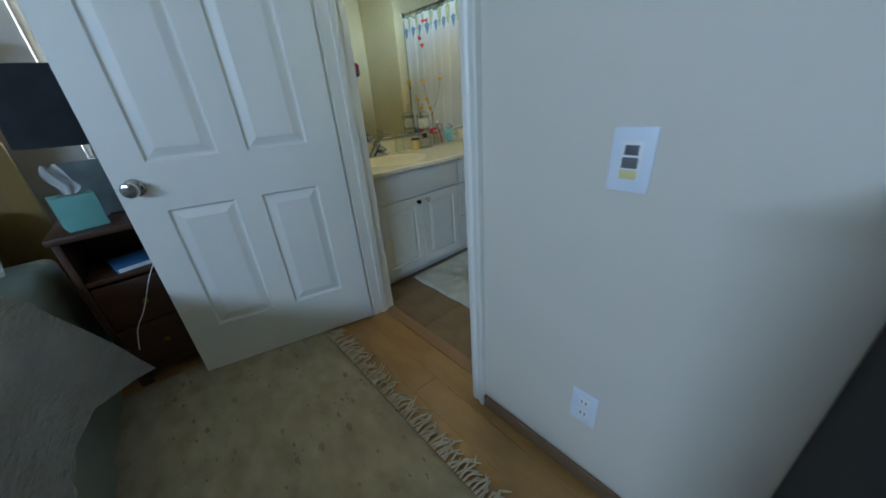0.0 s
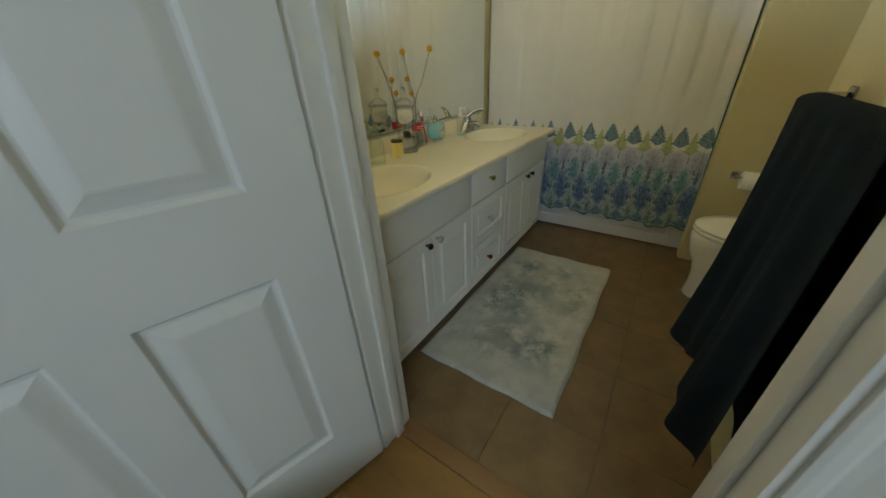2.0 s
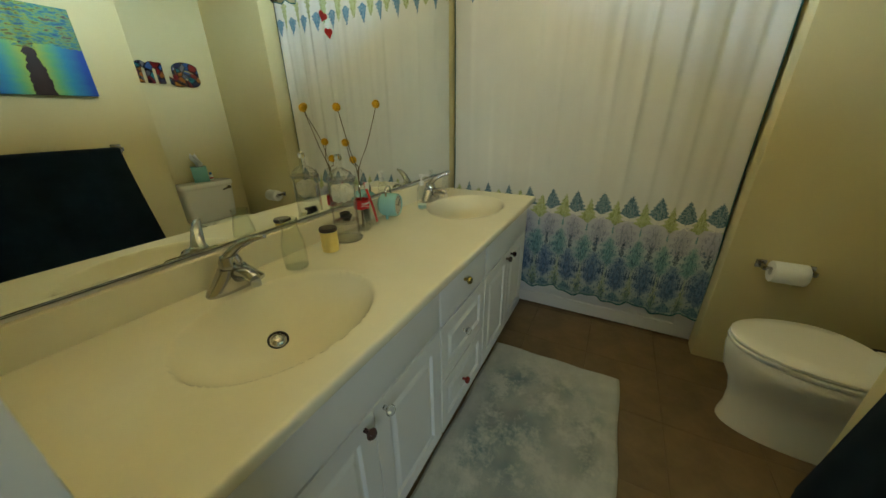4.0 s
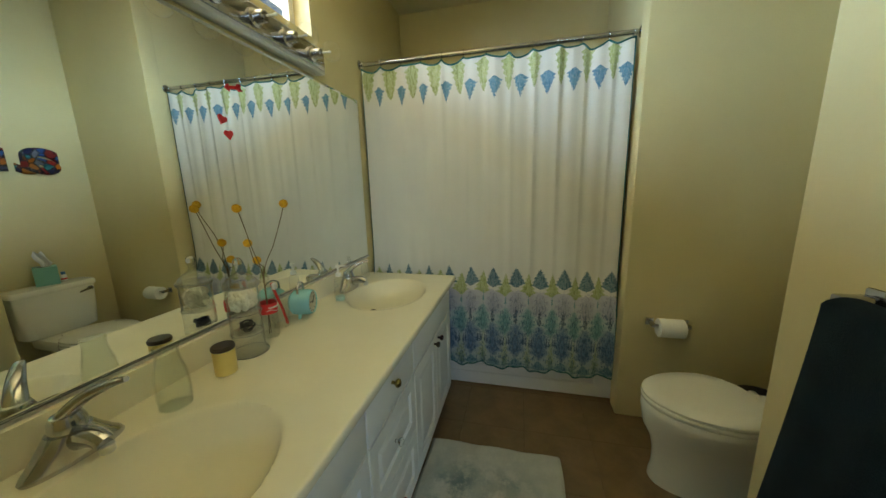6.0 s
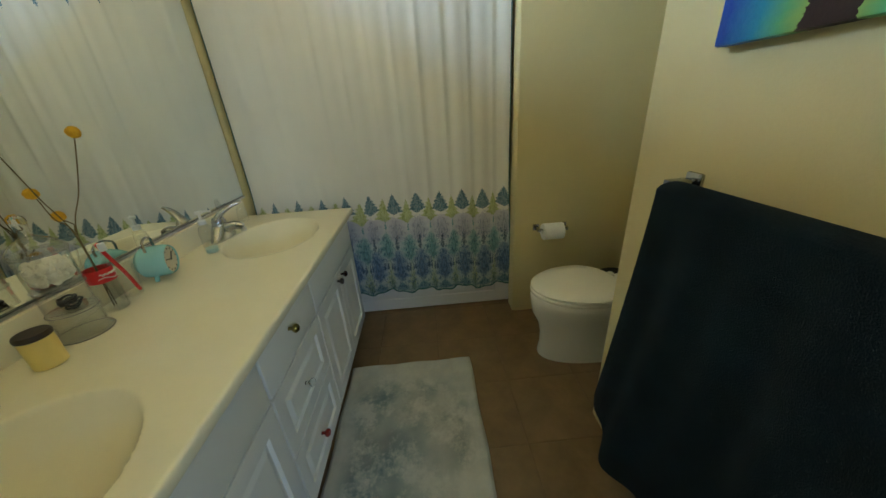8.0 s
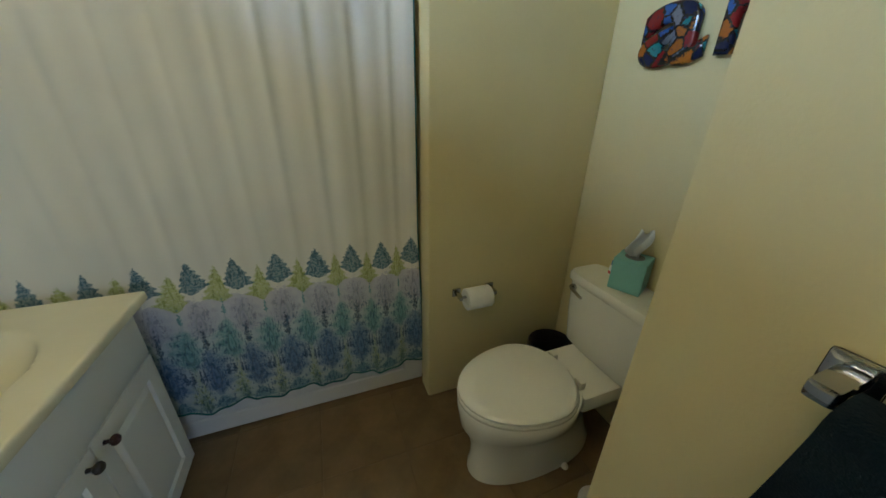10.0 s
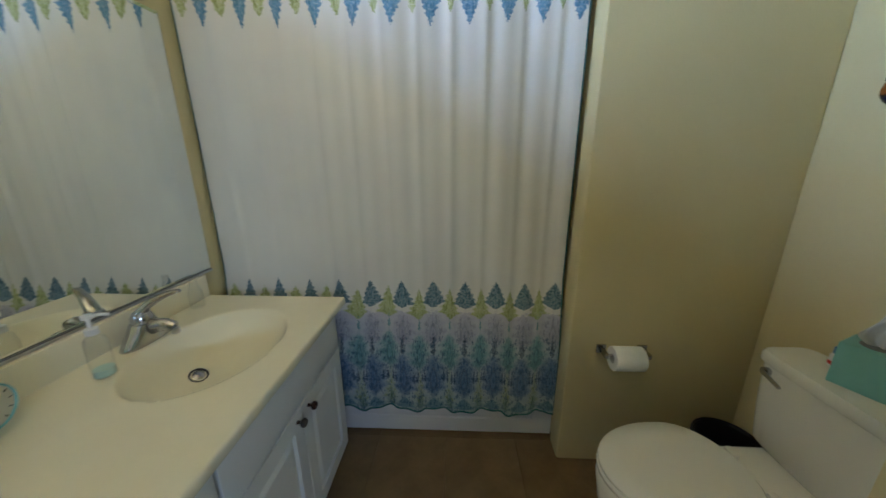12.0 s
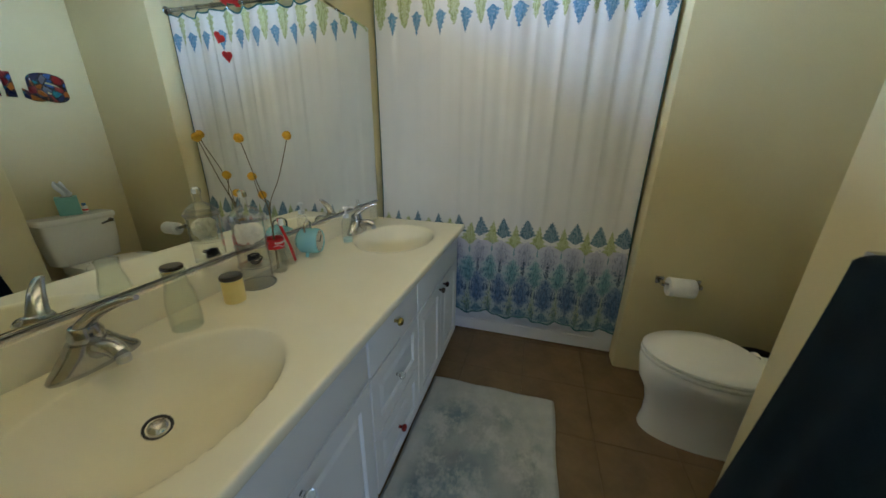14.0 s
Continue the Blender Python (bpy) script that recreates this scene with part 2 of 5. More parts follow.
def curtain_cloth():
    """White cotton, printed in rows of lacy medallions near the top and in the lower third. UV is in metres on the cloth: u across, v the height."""
    m, tree, b = mat("printed_curtain_cotton")
    tc = tree.nodes.new("ShaderNodeTexCoord")
    sep = tree.nodes.new("ShaderNodeSeparateXYZ")
    tree.links.new(tc.outputs["UV"], sep.inputs[0])
    u, v = sep.outputs[0], sep.outputs[1]
    lace = noise_of(tree, tc.outputs["UV"], 120.0, 3, 0.6)
    fray = mth(tree, "MULTIPLY", mth(tree, "SUBTRACT", noise_of(tree, tc.outputs["UV"], 110.0, 2), 0.5), 0.030)
    tall = tree.nodes.new("ShaderNodeMapping")
    tall.inputs["Scale"].default_value = (1.0, 0.28, 1.0)
    tree.links.new(tc.outputs["UV"], tall.inputs[0])
    streak = noise_of(tree, tall.outputs[0], 95.0, 2, 0.5)
    weave = noise_of(tree, tc.outputs["UV"], 600.0, 2)
    col = ramp(tree, noise_of(tree, tc.outputs["UV"], 3.0), ((0.3, (0.74, 0.73, 0.70)), (0.7, (0.79, 0.78, 0.75))))
    period = 0.170

    def row(col, offset, foot, tip, half, colour, ink, power=0.8, hole=0.45, step=period, rosette=False, soft=0.004):
        cell = mth(tree, "SUBTRACT", mth(tree, "FRACT", mth(tree, "ADD", mth(tree, "DIVIDE", u, step), offset)), 0.5)
        x = mth(tree, "ABSOLUTE", mth(tree, "MULTIPLY", cell, step))
        h = mth(tree, "DIVIDE", mth(tree, "SUBTRACT", v, foot), tip - foot)
        inside = mth(tree, "MULTIPLY", mth(tree, "GREATER_THAN", h, 0.0), mth(tree, "LESS_THAN", h, 1.0))
        up = mth(tree, "POWER", mth(tree, "MAXIMUM", mth(tree, "SUBTRACT", 1.0, h), 0.0), power)
        low = mth(tree, "MINIMUM", mth(tree, "MULTIPLY", mth(tree, "MAXIMUM", h, 0.0), 5.0), 1.0)
        if rosette:
            ball = mth(tree, "SQRT", mth(tree, "MAXIMUM", mth(tree, "SUBTRACT", 1.0, mth(tree, "POWER", mth(tree, "ABSOLUTE", mth(tree, "DIVIDE", mth(tree, "SUBTRACT", h, 0.34), 0.40)), 2.0)), 0.0))
            up = mth(tree, "MAXIMUM", mth(tree, "MULTIPLY", ball, 0.94), mth(tree, "MULTIPLY", mth(tree, "MAXIMUM", mth(tree, "SUBTRACT", 1.0, h), 0.0), 0.62))
        tiers = mth(tree, "ADD", 0.90, mth(tree, "MULTIPLY", mth(tree, "SINE", mth(tree, "MULTIPLY", h, 38.0)), 0.10))
        width = mth(tree, "MULTIPLY", mth(tree, "MULTIPLY", mth(tree, "MULTIPLY", up, low), tiers), half)
        mask = mth(tree, "MULTIPLY", mth(tree, "MINIMUM", mth(tree, "MAXIMUM", mth(tree, "DIVIDE", mth(tree, "SUBTRACT", width, mth(tree, "ADD", x, fray)), soft), 0.0), 1.0), inside)
        thick = mth(tree, "MULTIPLY", mask, mth(tree, "ADD", mth(tree, "MULTIPLY", mth(tree, "GREATER_THAN", lace, hole), 0.22), ink - 0.22))
        col = mixc(tree, thick, col, colour)
        vein = mth(tree, "MULTIPLY", mth(tree, "MULTIPLY", mask, mth(tree, "GREATER_THAN", streak, 0.57)), 0.60)
        col = mixc(tree, vein, col, tuple(c * 0.62 for c in colour))
        rib = mth(tree, "MULTIPLY", mth(tree, "MULTIPLY", mth(tree, "LESS_THAN", mth(tree, "ABSOLUTE", mth(tree, "SUBTRACT", mth(tree, "ADD", x, fray), mth(tree, "MULTIPLY", width, 0.45))), 0.003), mask), mth(tree, "GREATER_THAN", lace, 0.5))
        col = mixc(tree, mth(tree, "MULTIPLY", rib, 0.55), col, tuple(c * 0.5 for c in colour))
        if rosette:
            for grow, shade, amount in ((1.7, tuple(c * 0.55 for c in colour), 0.45), (1.15, tuple(c * 0.25 for c in colour), 0.75), (0.75, tuple(min(1, c * 1.5 + 0.10) for c in colour), 0.75), (0.34, tuple(c * 0.35 for c in colour), 0.7)):
                drop = mth(tree, "ADD", mth(tree, "POWER", mth(tree, "DIVIDE", mth(tree, "ADD", x, mth(tree, "MULTIPLY", fray, 0.25)), mth(tree, "MULTIPLY", mth(tree, "MAXIMUM", mth(tree, "SUBTRACT", 0.85, h), 0.02), 0.030 * grow)), 2.0), mth(tree, "POWER", mth(tree, "DIVIDE", mth(tree, "SUBTRACT", h, 0.36), 0.17 * grow), 2.0))
                col = mixc(tree, mth(tree, "MULTIPLY", mth(tree, "LESS_THAN", drop, 1.0), amount * (ink - 0.35)), col, shade)
        return col

    navy, lime, lilac, aqua, azure = (0.052, 0.165, 0.250), (0.38, 0.46, 0.11), (0.34, 0.35, 0.53), (0.13, 0.34, 0.40), (0.05, 0.15, 0.35)
    blot = noise_of(tree, tc.outputs["UV"], 42.0, 4, 0.65)
    edge = mth(tree, "ADD", v, mth(tree, "MULTIPLY", mth(tree, "SUBTRACT", blot, 0.5), 0.10))
    tint = ramp(tree, edge, ((0.17, (0.18, 0.32, 0.35)), (0.30, (0.25, 0.37, 0.54)), (0.48, (0.30, 0.44, 0.52)), (0.66, (0.46, 0.46, 0.60))))
    wash = mth(tree, "MULTIPLY", mth(tree, "LESS_THAN", edge, 0.68), mth(tree, "ADD", mth(tree, "MULTIPLY", blot, 0.85), 0.24))
    col = mixc(tree, wash, col, tint)
    col = row(col, 0.5, 0.645, 0.805, 0.084, lime, 0.78, 0.85, soft=0.012)
    col = row(col, 0.0, 0.490, 0.735, 0.084, lilac, 0.62, 0.55, 0.5, rosette=True, soft=0.045)
    col = row(col, 0.0, 0.700, 0.836, 0.074, navy, 0.92, 0.85, 0.5, soft=0.006)
    col = row(col, 0.5, 0.360, 0.650, 0.084, aqua, 0.84, 0.65, 0.5, rosette=True, soft=0.040)
    col = row(col, 0.5, 0.160, 0.400, 0.060, lime, 0.42, 0.6, 0.5, soft=0.026)
    col = row(col, 0.0, 0.195, 0.560, 0.086, azure, 0.80, 0.85, 0.5, rosette=True, soft=0.040)
    col = row(col, 0.0, 0.455, 0.580, 0.020, (0.02, 0.06, 0.12), 0.70, 0.9, 0.52)
    for off in (0.28, 0.40, 0.60, 0.72):
        col = row(col, off, 0.300, 0.400, 0.013, (0.02, 0.07, 0.16), 0.75, 0.9)
    col = row(col, 0.5, 0.590, 0.665, 0.014, aqua, 0.80, 0.9)
    col = row(col, 0.5, 0.140, 0.270, 0.050, (0.05, 0.17, 0.15), 0.60, 0.7, 0.5, soft=0.022)
    col = row(col, 0.0, 0.145, 0.215, 0.070, (0.06, 0.20, 0.30), 0.7, 0.7, soft=0.012)
    spots = nd(tree, "ShaderNodeTexVoronoi", Scale=110.0)
    tree.links.new(tall.outputs[0], spots.inputs["Vector"])
    speck = mth(tree, "MULTIPLY", mth(tree, "LESS_THAN", spots.outputs["Distance"], mth(tree, "MULTIPLY", mth(tree, "SUBTRACT", blot, 0.30), 1.5)), mth(tree, "LESS_THAN", edge, 0.56))
    col = mixc(tree, mth(tree, "MULTIPLY", speck, 0.66), col, (0.03, 0.09, 0.18))
    glint = mth(tree, "MULTIPLY", mth(tree, "LESS_THAN", spots.outputs["Distance"], mth(tree, "MULTIPLY", mth(tree, "SUBTRACT", 0.60, blot), 0.6)), mth(tree, "LESS_THAN", edge, 0.62))
    col = mixc(tree, mth(tree, "MULTIPLY", glint, 0.30), col, (0.60, 0.63, 0.68))
    col = row(col, 0.5, 1.965, 1.775, 0.060, lime, 0.75, 0.55)
    col = row(col, 0.0, 1.855, 1.735, 0.056, (0.07, 0.25, 0.44), 0.90, 0.9)
    tree.links.new(col, b.inputs["Base Color"])
    b.inputs["Roughness"].default_value = 0.85
    b.inputs["Sheen Weight"].default_value = 0.1
    bump(tree, b, weave, 0.25, 0.001)
    return m


def mat_pile():
    """Pale pile with a worn grey-blue pattern that fades towards the edges."""
    m, tree, b = mat("pale_mat_pile")
    v = coords(tree)
    gen = tree.nodes.new("ShaderNodeTexCoord")
    sep = tree.nodes.new("ShaderNodeSeparateXYZ")
    tree.links.new(gen.outputs["Generated"], sep.inputs[0])
    gx, gy = (mth(tree, "ABSOLUTE", mth(tree, "SUBTRACT", sep.outputs[i], 0.5)) for i in (0, 1))
    rim = mth(tree, "MAXIMUM", mth(tree, "MULTIPLY", gx, 1.06), gy)
    inner = mth(tree, "MINIMUM", mth(tree, "MAXIMUM", mth(tree, "MULTIPLY", mth(tree, "SUBTRACT", 0.46, rim), 8.0), 0.25), 1.0)
    worn = noise_of(tree, v, 8.0, 9, 0.72)
    patch = ramp(tree, noise_of(tree, v, 3.2, 3), ((0.33, (0.25, 0.25, 0.25)), (0.56, (1.0, 1.0, 1.0))))
    ink = mth(tree, "MULTIPLY", mth(tree, "MULTIPLY", ramp(tree, worn, ((0.40, (0.0, 0.0, 0.0)), (0.54, (1.0, 1.0, 1.0)))), patch), inner)
    hue = ramp(tree, noise_of(tree, v, 5.0, 2), ((0.4, (0.16, 0.23, 0.26)), (0.6, (0.25, 0.28, 0.28))))
    base = ramp(tree, noise_of(tree, v, 14.0, 5), ((0.3, (0.50, 0.52, 0.50)), (0.7, (0.60, 0.61, 0.57))))
    tree.links.new(mixc(tree, ink, base, hue), b.inputs["Base Color"])
    b.inputs["Roughness"].default_value = 0.95
    bump(tree, b, noise_of(tree, v, 260.0, 3), 1.0, 0.004)
    return m


def rug_cloth():
    m, tree, b = mat("flecked_wool_rug")
    v = coords(tree, (1, 0.6, 1))
    base = ramp(tree, noise_of(tree, v, 14.0, 5), ((0.3, (0.29, 0.245, 0.155)), (0.7, (0.43, 0.37, 0.25))))
    col = base
    wob = mth(tree, "MULTIPLY", mth(tree, "SUBTRACT", noise_of(tree, v, 120.0), 0.5), 0.40)
    for scale, share, ink, most in ((27.0, 0.40, 1.0, 0.30), (46.0, 0.50, 0.80, 0.27)):
        vo = nd(tree, "ShaderNodeTexVoronoi", Scale=scale)
        tree.links.new(coords(tree, (1, 0.5, 1)), vo.inputs["Vector"])
        rnd = tree.nodes.new("ShaderNodeSeparateColor")
        tree.links.new(vo.outputs["Color"], rnd.inputs[0])
        size = mth(tree, "MULTIPLY", rnd.outputs[0], most)
        fleck = mth(tree, "MULTIPLY", mth(tree, "LESS_THAN", mth(tree, "ADD", vo.outputs["Distance"], wob), size), mth(tree, "GREATER_THAN", rnd.outputs[1], share))
        col = mixc(tree, mth(tree, "MULTIPLY", fleck, mth(tree, "MULTIPLY", rnd.outputs[2], ink)), col, (0.07, 0.045, 0.025))
    tree.links.new(col, b.inputs["Base Color"])
    b.inputs["Roughness"].default_value = 0.95
    bump(tree, b, noise_of(tree, coords(tree, (1, 0.25, 1)), 300.0, 3), 0.55, 0.003)
    return m


def collage(name, palette, scale):
    """Glossy scraps of printed paper in several colours."""
    m, tree, b = mat(name)
    vo = nd(tree, "ShaderNodeTexVoronoi", Scale=scale)
    place = mixc(tree, 0.012, coords(tree), nd(tree, "ShaderNodeTexNoise", Scale=26.0).outputs["Color"])
    tree.links.new(place, vo.inputs["Vector"])
    sp = tree.nodes.new("ShaderNodeSeparateColor")
    tree.links.new(vo.outputs["Color"], sp.inputs[0])
    n = len(palette)
    r = ramp(tree, sp.outputs[0], [(i / n, c) for i, c in enumerate(palette)])
    r.node.color_ramp.interpolation = "CONSTANT"
    rim = nd(tree, "ShaderNodeTexVoronoi", Scale=scale)
    rim.feature = "DISTANCE_TO_EDGE"
    tree.links.new(place, rim.inputs["Vector"])
    r = mixc(tree, mth(tree, "LESS_THAN", rim.outputs["Distance"], mth(tree, "MULTIPLY", noise_of(tree, place, 30.0), 0.12)), r, (0.008, 0.008, 0.014))
    r = mixc(tree, mth(tree, "MULTIPLY", mth(tree, "GREATER_THAN", noise_of(tree, place, 95.0, 3), 0.64), 0.6), r, (0.02, 0.025, 0.05))
    tree.links.new(r, b.inputs["Base Color"])
    b.inputs["Roughness"].default_value = 0.12
    return m


def painted_canvas():
    """A dark tree with a leafy crown against a blue field that glows yellow-green round the trunk."""
    m, tree, b = mat("painted_canvas")
    v = coords(tree)
    sep = tree.nodes.new("ShaderNodeSeparateXYZ")
    tree.links.new(v, sep.inputs[0])
    dab = noise_of(tree, coords(tree, (0.5, 1, 1.6)), 26.0, 4, 0.6)
    wob = mth(tree, "MULTIPLY", mth(tree, "SUBTRACT", dab, 0.5), 0.16)
    away = mth(tree, "ABSOLUTE", mth(tree, "SUBTRACT", sep.outputs[0], 0.02))
    col = ramp(tree, mth(tree, "ADD", mth(tree, "MULTIPLY", away, 4.2), mth(tree, "ADD", wob, 0.05)), ((0.10, (0.42, 0.50, 0.04)), (0.32, (0.12, 0.42, 0.20)), (0.50, (0.02, 0.26, 0.46)), (0.78, (0.01, 0.07, 0.42))))
    trunk = mth(tree, "LESS_THAN", mth(tree, "ADD", away, mth(tree, "MULTIPLY", wob, 0.25)), mth(tree, "ADD", 0.020, mth(tree, "MULTIPLY", mth(tree, "MAXIMUM", mth(tree, "SUBTRACT", 0.0, sep.outputs[2]), 0.0), 0.10)))
    col = mixc(tree, trunk, col, (0.03, 0.012, 0.01))
    crown = mth(tree, "GREATER_THAN", mth(tree, "ADD", sep.outputs[2], mth(tree, "MULTIPLY", wob, 0.6)), 0.02)
    leaves = ramp(tree, noise_of(tree, coords(tree, (0.6, 1, 1.8)), 34.0, 4, 0.7), ((0.36, (0.01, 0.08, 0.22)), (0.46, (0.04, 0.22, 0.20)), (0.54, (0.22, 0.36, 0.05)), (0.62, (0.10, 0.05, 0.02))))
    col = mixc(tree, mth(tree, "MULTIPLY", crown, 0.85), col, leaves)
    tree.links.new(col, b.inputs["Base Color"])
    b.inputs["Roughness"].default_value = 0.55
    bump(tree, b, noise_of(tree, v, 60.0, 4), 0.5, 0.003)
    return m


curtain_print, rug_wool, canvas_paint, bath_mat_cloth = curtain_cloth(), rug_cloth(), painted_canvas(), mat_pile()
scraps = collage("printed_scraps", ((0.34, 0.12, 0.018), (0.17, 0.012, 0.012), (0.03, 0.09, 0.28), (0.28, 0.09, 0.012), (0.01, 0.015, 0.05), (0.02, 0.17, 0.19), (0.06, 0.01, 0.015), (0.14, 0.15, 0.18)), 24.0)


# ---- mesh helpers ----
def part(name, bm, material, parent=None, label="", smooth=False):
    me = bpy.data.meshes.new(name)
    bmesh.ops.recalc_face_normals(bm, faces=bm.faces[:])
    bm.to_mesh(me)
    bm.free()
    me.materials.append(material)
    if smooth:
        for p in me.polygons:
            p.use_smooth = True
        me.set_sharp_from_angle(angle=radians(40))
    ob = new(name, me)
    if parent:
        ob.parent = parent
    if label:
        ob["label"] = label
    return ob


def thing(name, place, label, category, group="", kind="", rz=0.0):
    ob = new(name)
    ob.matrix_world = pose(*place, 0, 0, rz)
    ob.empty_display_size = 0.05
    return tagged(ob, label, category, group, kind)


def box(bm, x0, x1, y0, y1, z0, z1, bevel=0.0, seg=2):
    made = bmesh.ops.create_cube(bm, size=1.0, matrix=Matrix.Translation(((x0 + x1) / 2, (y0 + y1) / 2, (z0 + z1) / 2)) @ Matrix.Diagonal((x1 - x0, y1 - y0, z1 - z0, 1)))
    if bevel:
        edges = list({e for v in made["verts"] for e in v.link_edges})
        bmesh.ops.bevel(bm, geom=edges, offset=bevel, segments=seg, profile=0.6, affect="EDGES")
    return bm


def boxed(name, dims, material, parent=None, bevel=0.0, label="", seg=2):
    return part(name, box(bmesh.new(), *dims, bevel, seg), material, parent, label, smooth=bevel > 0)


def rings(bm, loops, close=True, cap=(True, True)):
    """Skins a row of rings of points."""
    vs = [[bm.verts.new(p) for p in loop] for loop in loops]
    for a, b in zip(vs, vs[1:]):
        n = len(a)
        for i in range(n if close else n - 1):
            bm.faces.new((a[i], a[(i + 1) % n], b[(i + 1) % n], b[i]))
    if cap[0]:
        bm.faces.new(vs[0][::-1])
    if cap[1]:
        bm.faces.new(vs[-1])
    return bm


def lathe(profile, n=28, x=0.0, y=0.0, z=0.0, cap=(True, True), bm=None, sx=1.0, sy=1.0):
    ang = [2 * math.pi * i / n for i in range(n)]
    return rings(bm or bmesh.new(), [[(x + sx * max(r, 1e-4) * math.cos(a), y + sy * max(r, 1e-4) * math.sin(a), z + h) for a in ang] for r, h in profile], True, cap)


def tube(points, radius, n=10, bm=None):
    """A round bar along points; radius: one number, or one a point."""
    pts = [Vector(p) for p in points]
    rad = radius if isinstance(radius, (list, tuple)) else [radius] * len(pts)
    side, loops = None, []
    for i, p in enumerate(pts):
        d = (pts[min(i + 1, len(pts) - 1)] - pts[max(i - 1, 0)]).normalized()
        if side is None:
            side = d.orthogonal().normalized()
        side = (side - d * side.dot(d)).normalized()
        up = d.cross(side)
        loops.append([p + rad[i] * (math.cos(2 * math.pi * k / n) * side + math.sin(2 * math.pi * k / n) * up) for k in range(n)])
    return rings(bm or bmesh.new(), loops)


def bowed(points, n=12):
    """A smooth line through a few points."""
    p = [Vector(points[0])] + [Vector(q) for q in points] + [Vector(points[-1])]
    out = []
    for i in range(1, len(p) - 2):
        for k in range(n):
            t = k / n
            out.append(0.5 * ((2 * p[i]) + (p[i + 1] - p[i - 1]) * t + (2 * p[i - 1] - 5 * p[i] + 4 * p[i + 1] - p[i + 2]) * t * t + (3 * p[i] - p[i - 1] - 3 * p[i + 1] + p[i + 2]) * t ** 3))
    return out + [p[-2]]


def sheet(fn, nu, nv, thick=0.0, uv=None):
    """A grid of points fn(a, b), a and b from 0 to 1, with a back at a distance if thick."""
    bm = bmesh.new()
    g = [[bm.verts.new(fn(i / nu, j / nv)) for j in range(nv + 1)] for i in range(nu + 1)]
    lay = bm.loops.layers.uv.new("cloth") if uv else None
    for i in range(nu):
        for j in range(nv):
            f = bm.faces.new((g[i][j], g[i + 1][j], g[i + 1][j + 1], g[i][j + 1]))
            if uv:
                for lp, (a, b) in zip(f.loops, ((i, j), (i + 1, j), (i + 1, j + 1), (i, j + 1))):
                    lp[lay].uv = uv(a / nu, b / nv)
    if thick:
        bmesh.ops.solidify(bm, geom=bm.faces[:], thickness=thick)
    return bm


def panelled(name, w, h, t, panels, material, parent, raised=True, depth=0.007, rim=0.018, label=""):
    """An upright slab with sunk, raised-field panels on its front (-y): x 0..w, z 0..h, y 0..t."""
    bm = bmesh.new()
    xs = sorted({0.0, w, *(v for p in panels for v in p[:2])})
    zs = sorted({0.0, h, *(v for p in panels for v in p[2:])})
    grid = {(x, z): bm.verts.new((x, 0, z)) for x in xs for z in zs}
    for a, b in zip(xs, xs[1:]):
        for c, d in zip(zs, zs[1:]):
            if not any(p[0] <= a and b <= p[1] and p[2] <= c and d <= p[3] for p in panels):
                bm.faces.new((grid[a, c], grid[b, c], grid[b, d], grid[a, d]))
    for x0, x1, z0, z1 in panels:
        outer = [v for v in (grid[x0, z0], grid[x1, z0], grid[x1, z1], grid[x0, z1])]
        steps = ((0.3, depth), (0.55, depth), (1.6, depth * 0.15), (1.8, 0.0006)) if raised else ((0.35, depth), (1.0, depth * 0.55))
        prev = outer
        # the long sides may carry more points than the corners: join corner to corner
        for k, d in steps:
            o = k * rim
            ring = [bm.verts.new((x0 + o, d, z0 + o)), bm.verts.new((x1 - o, d, z0 + o)), bm.verts.new((x1 - o, d, z1 - o)), bm.verts.new((x0 + o, d, z1 - o))]
            for i in range(4):
                bm.faces.new((prev[i], prev[(i + 1) % 4], ring[(i + 1) % 4], ring[i]))
            prev = ring
        bm.faces.new(prev)
    b0 = [bm.verts.new(p) for p in ((0, t, 0), (w, t, 0), (w, t, h), (0, t, h))]
    bm.faces.new(b0[::-1])
    f0 = [grid[0.0, 0.0], grid[w, 0.0], grid[w, h], grid[0.0, h]]
    edge = {0: [grid[x, 0.0] for x in xs], 1: [grid[w, z] for z in zs], 2: [grid[x, h] for x in xs[::-1]], 3: [grid[0.0, z] for z in zs[::-1]]}
    for i in range(4):
        bm.faces.new((*edge[i][::-1], b0[i], b0[(i + 1) % 4]))
    return part(name, bm, material, parent, label)


# ---- setting ----
CEIL = 2.60


def structure(name, boxes, material, label, bevel=0.0):
    bm = bmesh.new()
    for b in boxes:
        box(bm, *b, bevel)
    return tagged(part(name, bm, material, smooth=bevel > 0), label, name.split("_")[0], kind="structure")


floor_bath = structure("floor_bath", [(0.86, 3.66, -0.12, 2.10, -0.06, -0.0018)], grout, "brown ceramic tile bathroom floor with thin grout", 0)
floor_bed = structure("floor_bedroom", [(-2.72, 0.842, -4.52, 2.45, -0.06, -0.004)], strip_wood, "tan wood plank bedroom floor")
structure("threshold", [(0.842, 0.905, 0.60, 1.43, -0.01, 0.006)], strip_wood, "brown wooden threshold strip between the two floors", 0.003)
W0, W1, WZ0, WZ1 = 1.08, 2.410, 1.970, 2.46
structure("wall_mirror", [(0.90, W0, 2.105, 2.225, 0, CEIL), (W1, 3.72, 2.105, 2.225, 0, CEIL), (W0, W1, 2.105, 2.225, 0, WZ0), (W0, W1, 2.105, 2.225, WZ1, CEIL)], bath_paint, "cream painted bathroom wall with a high window")
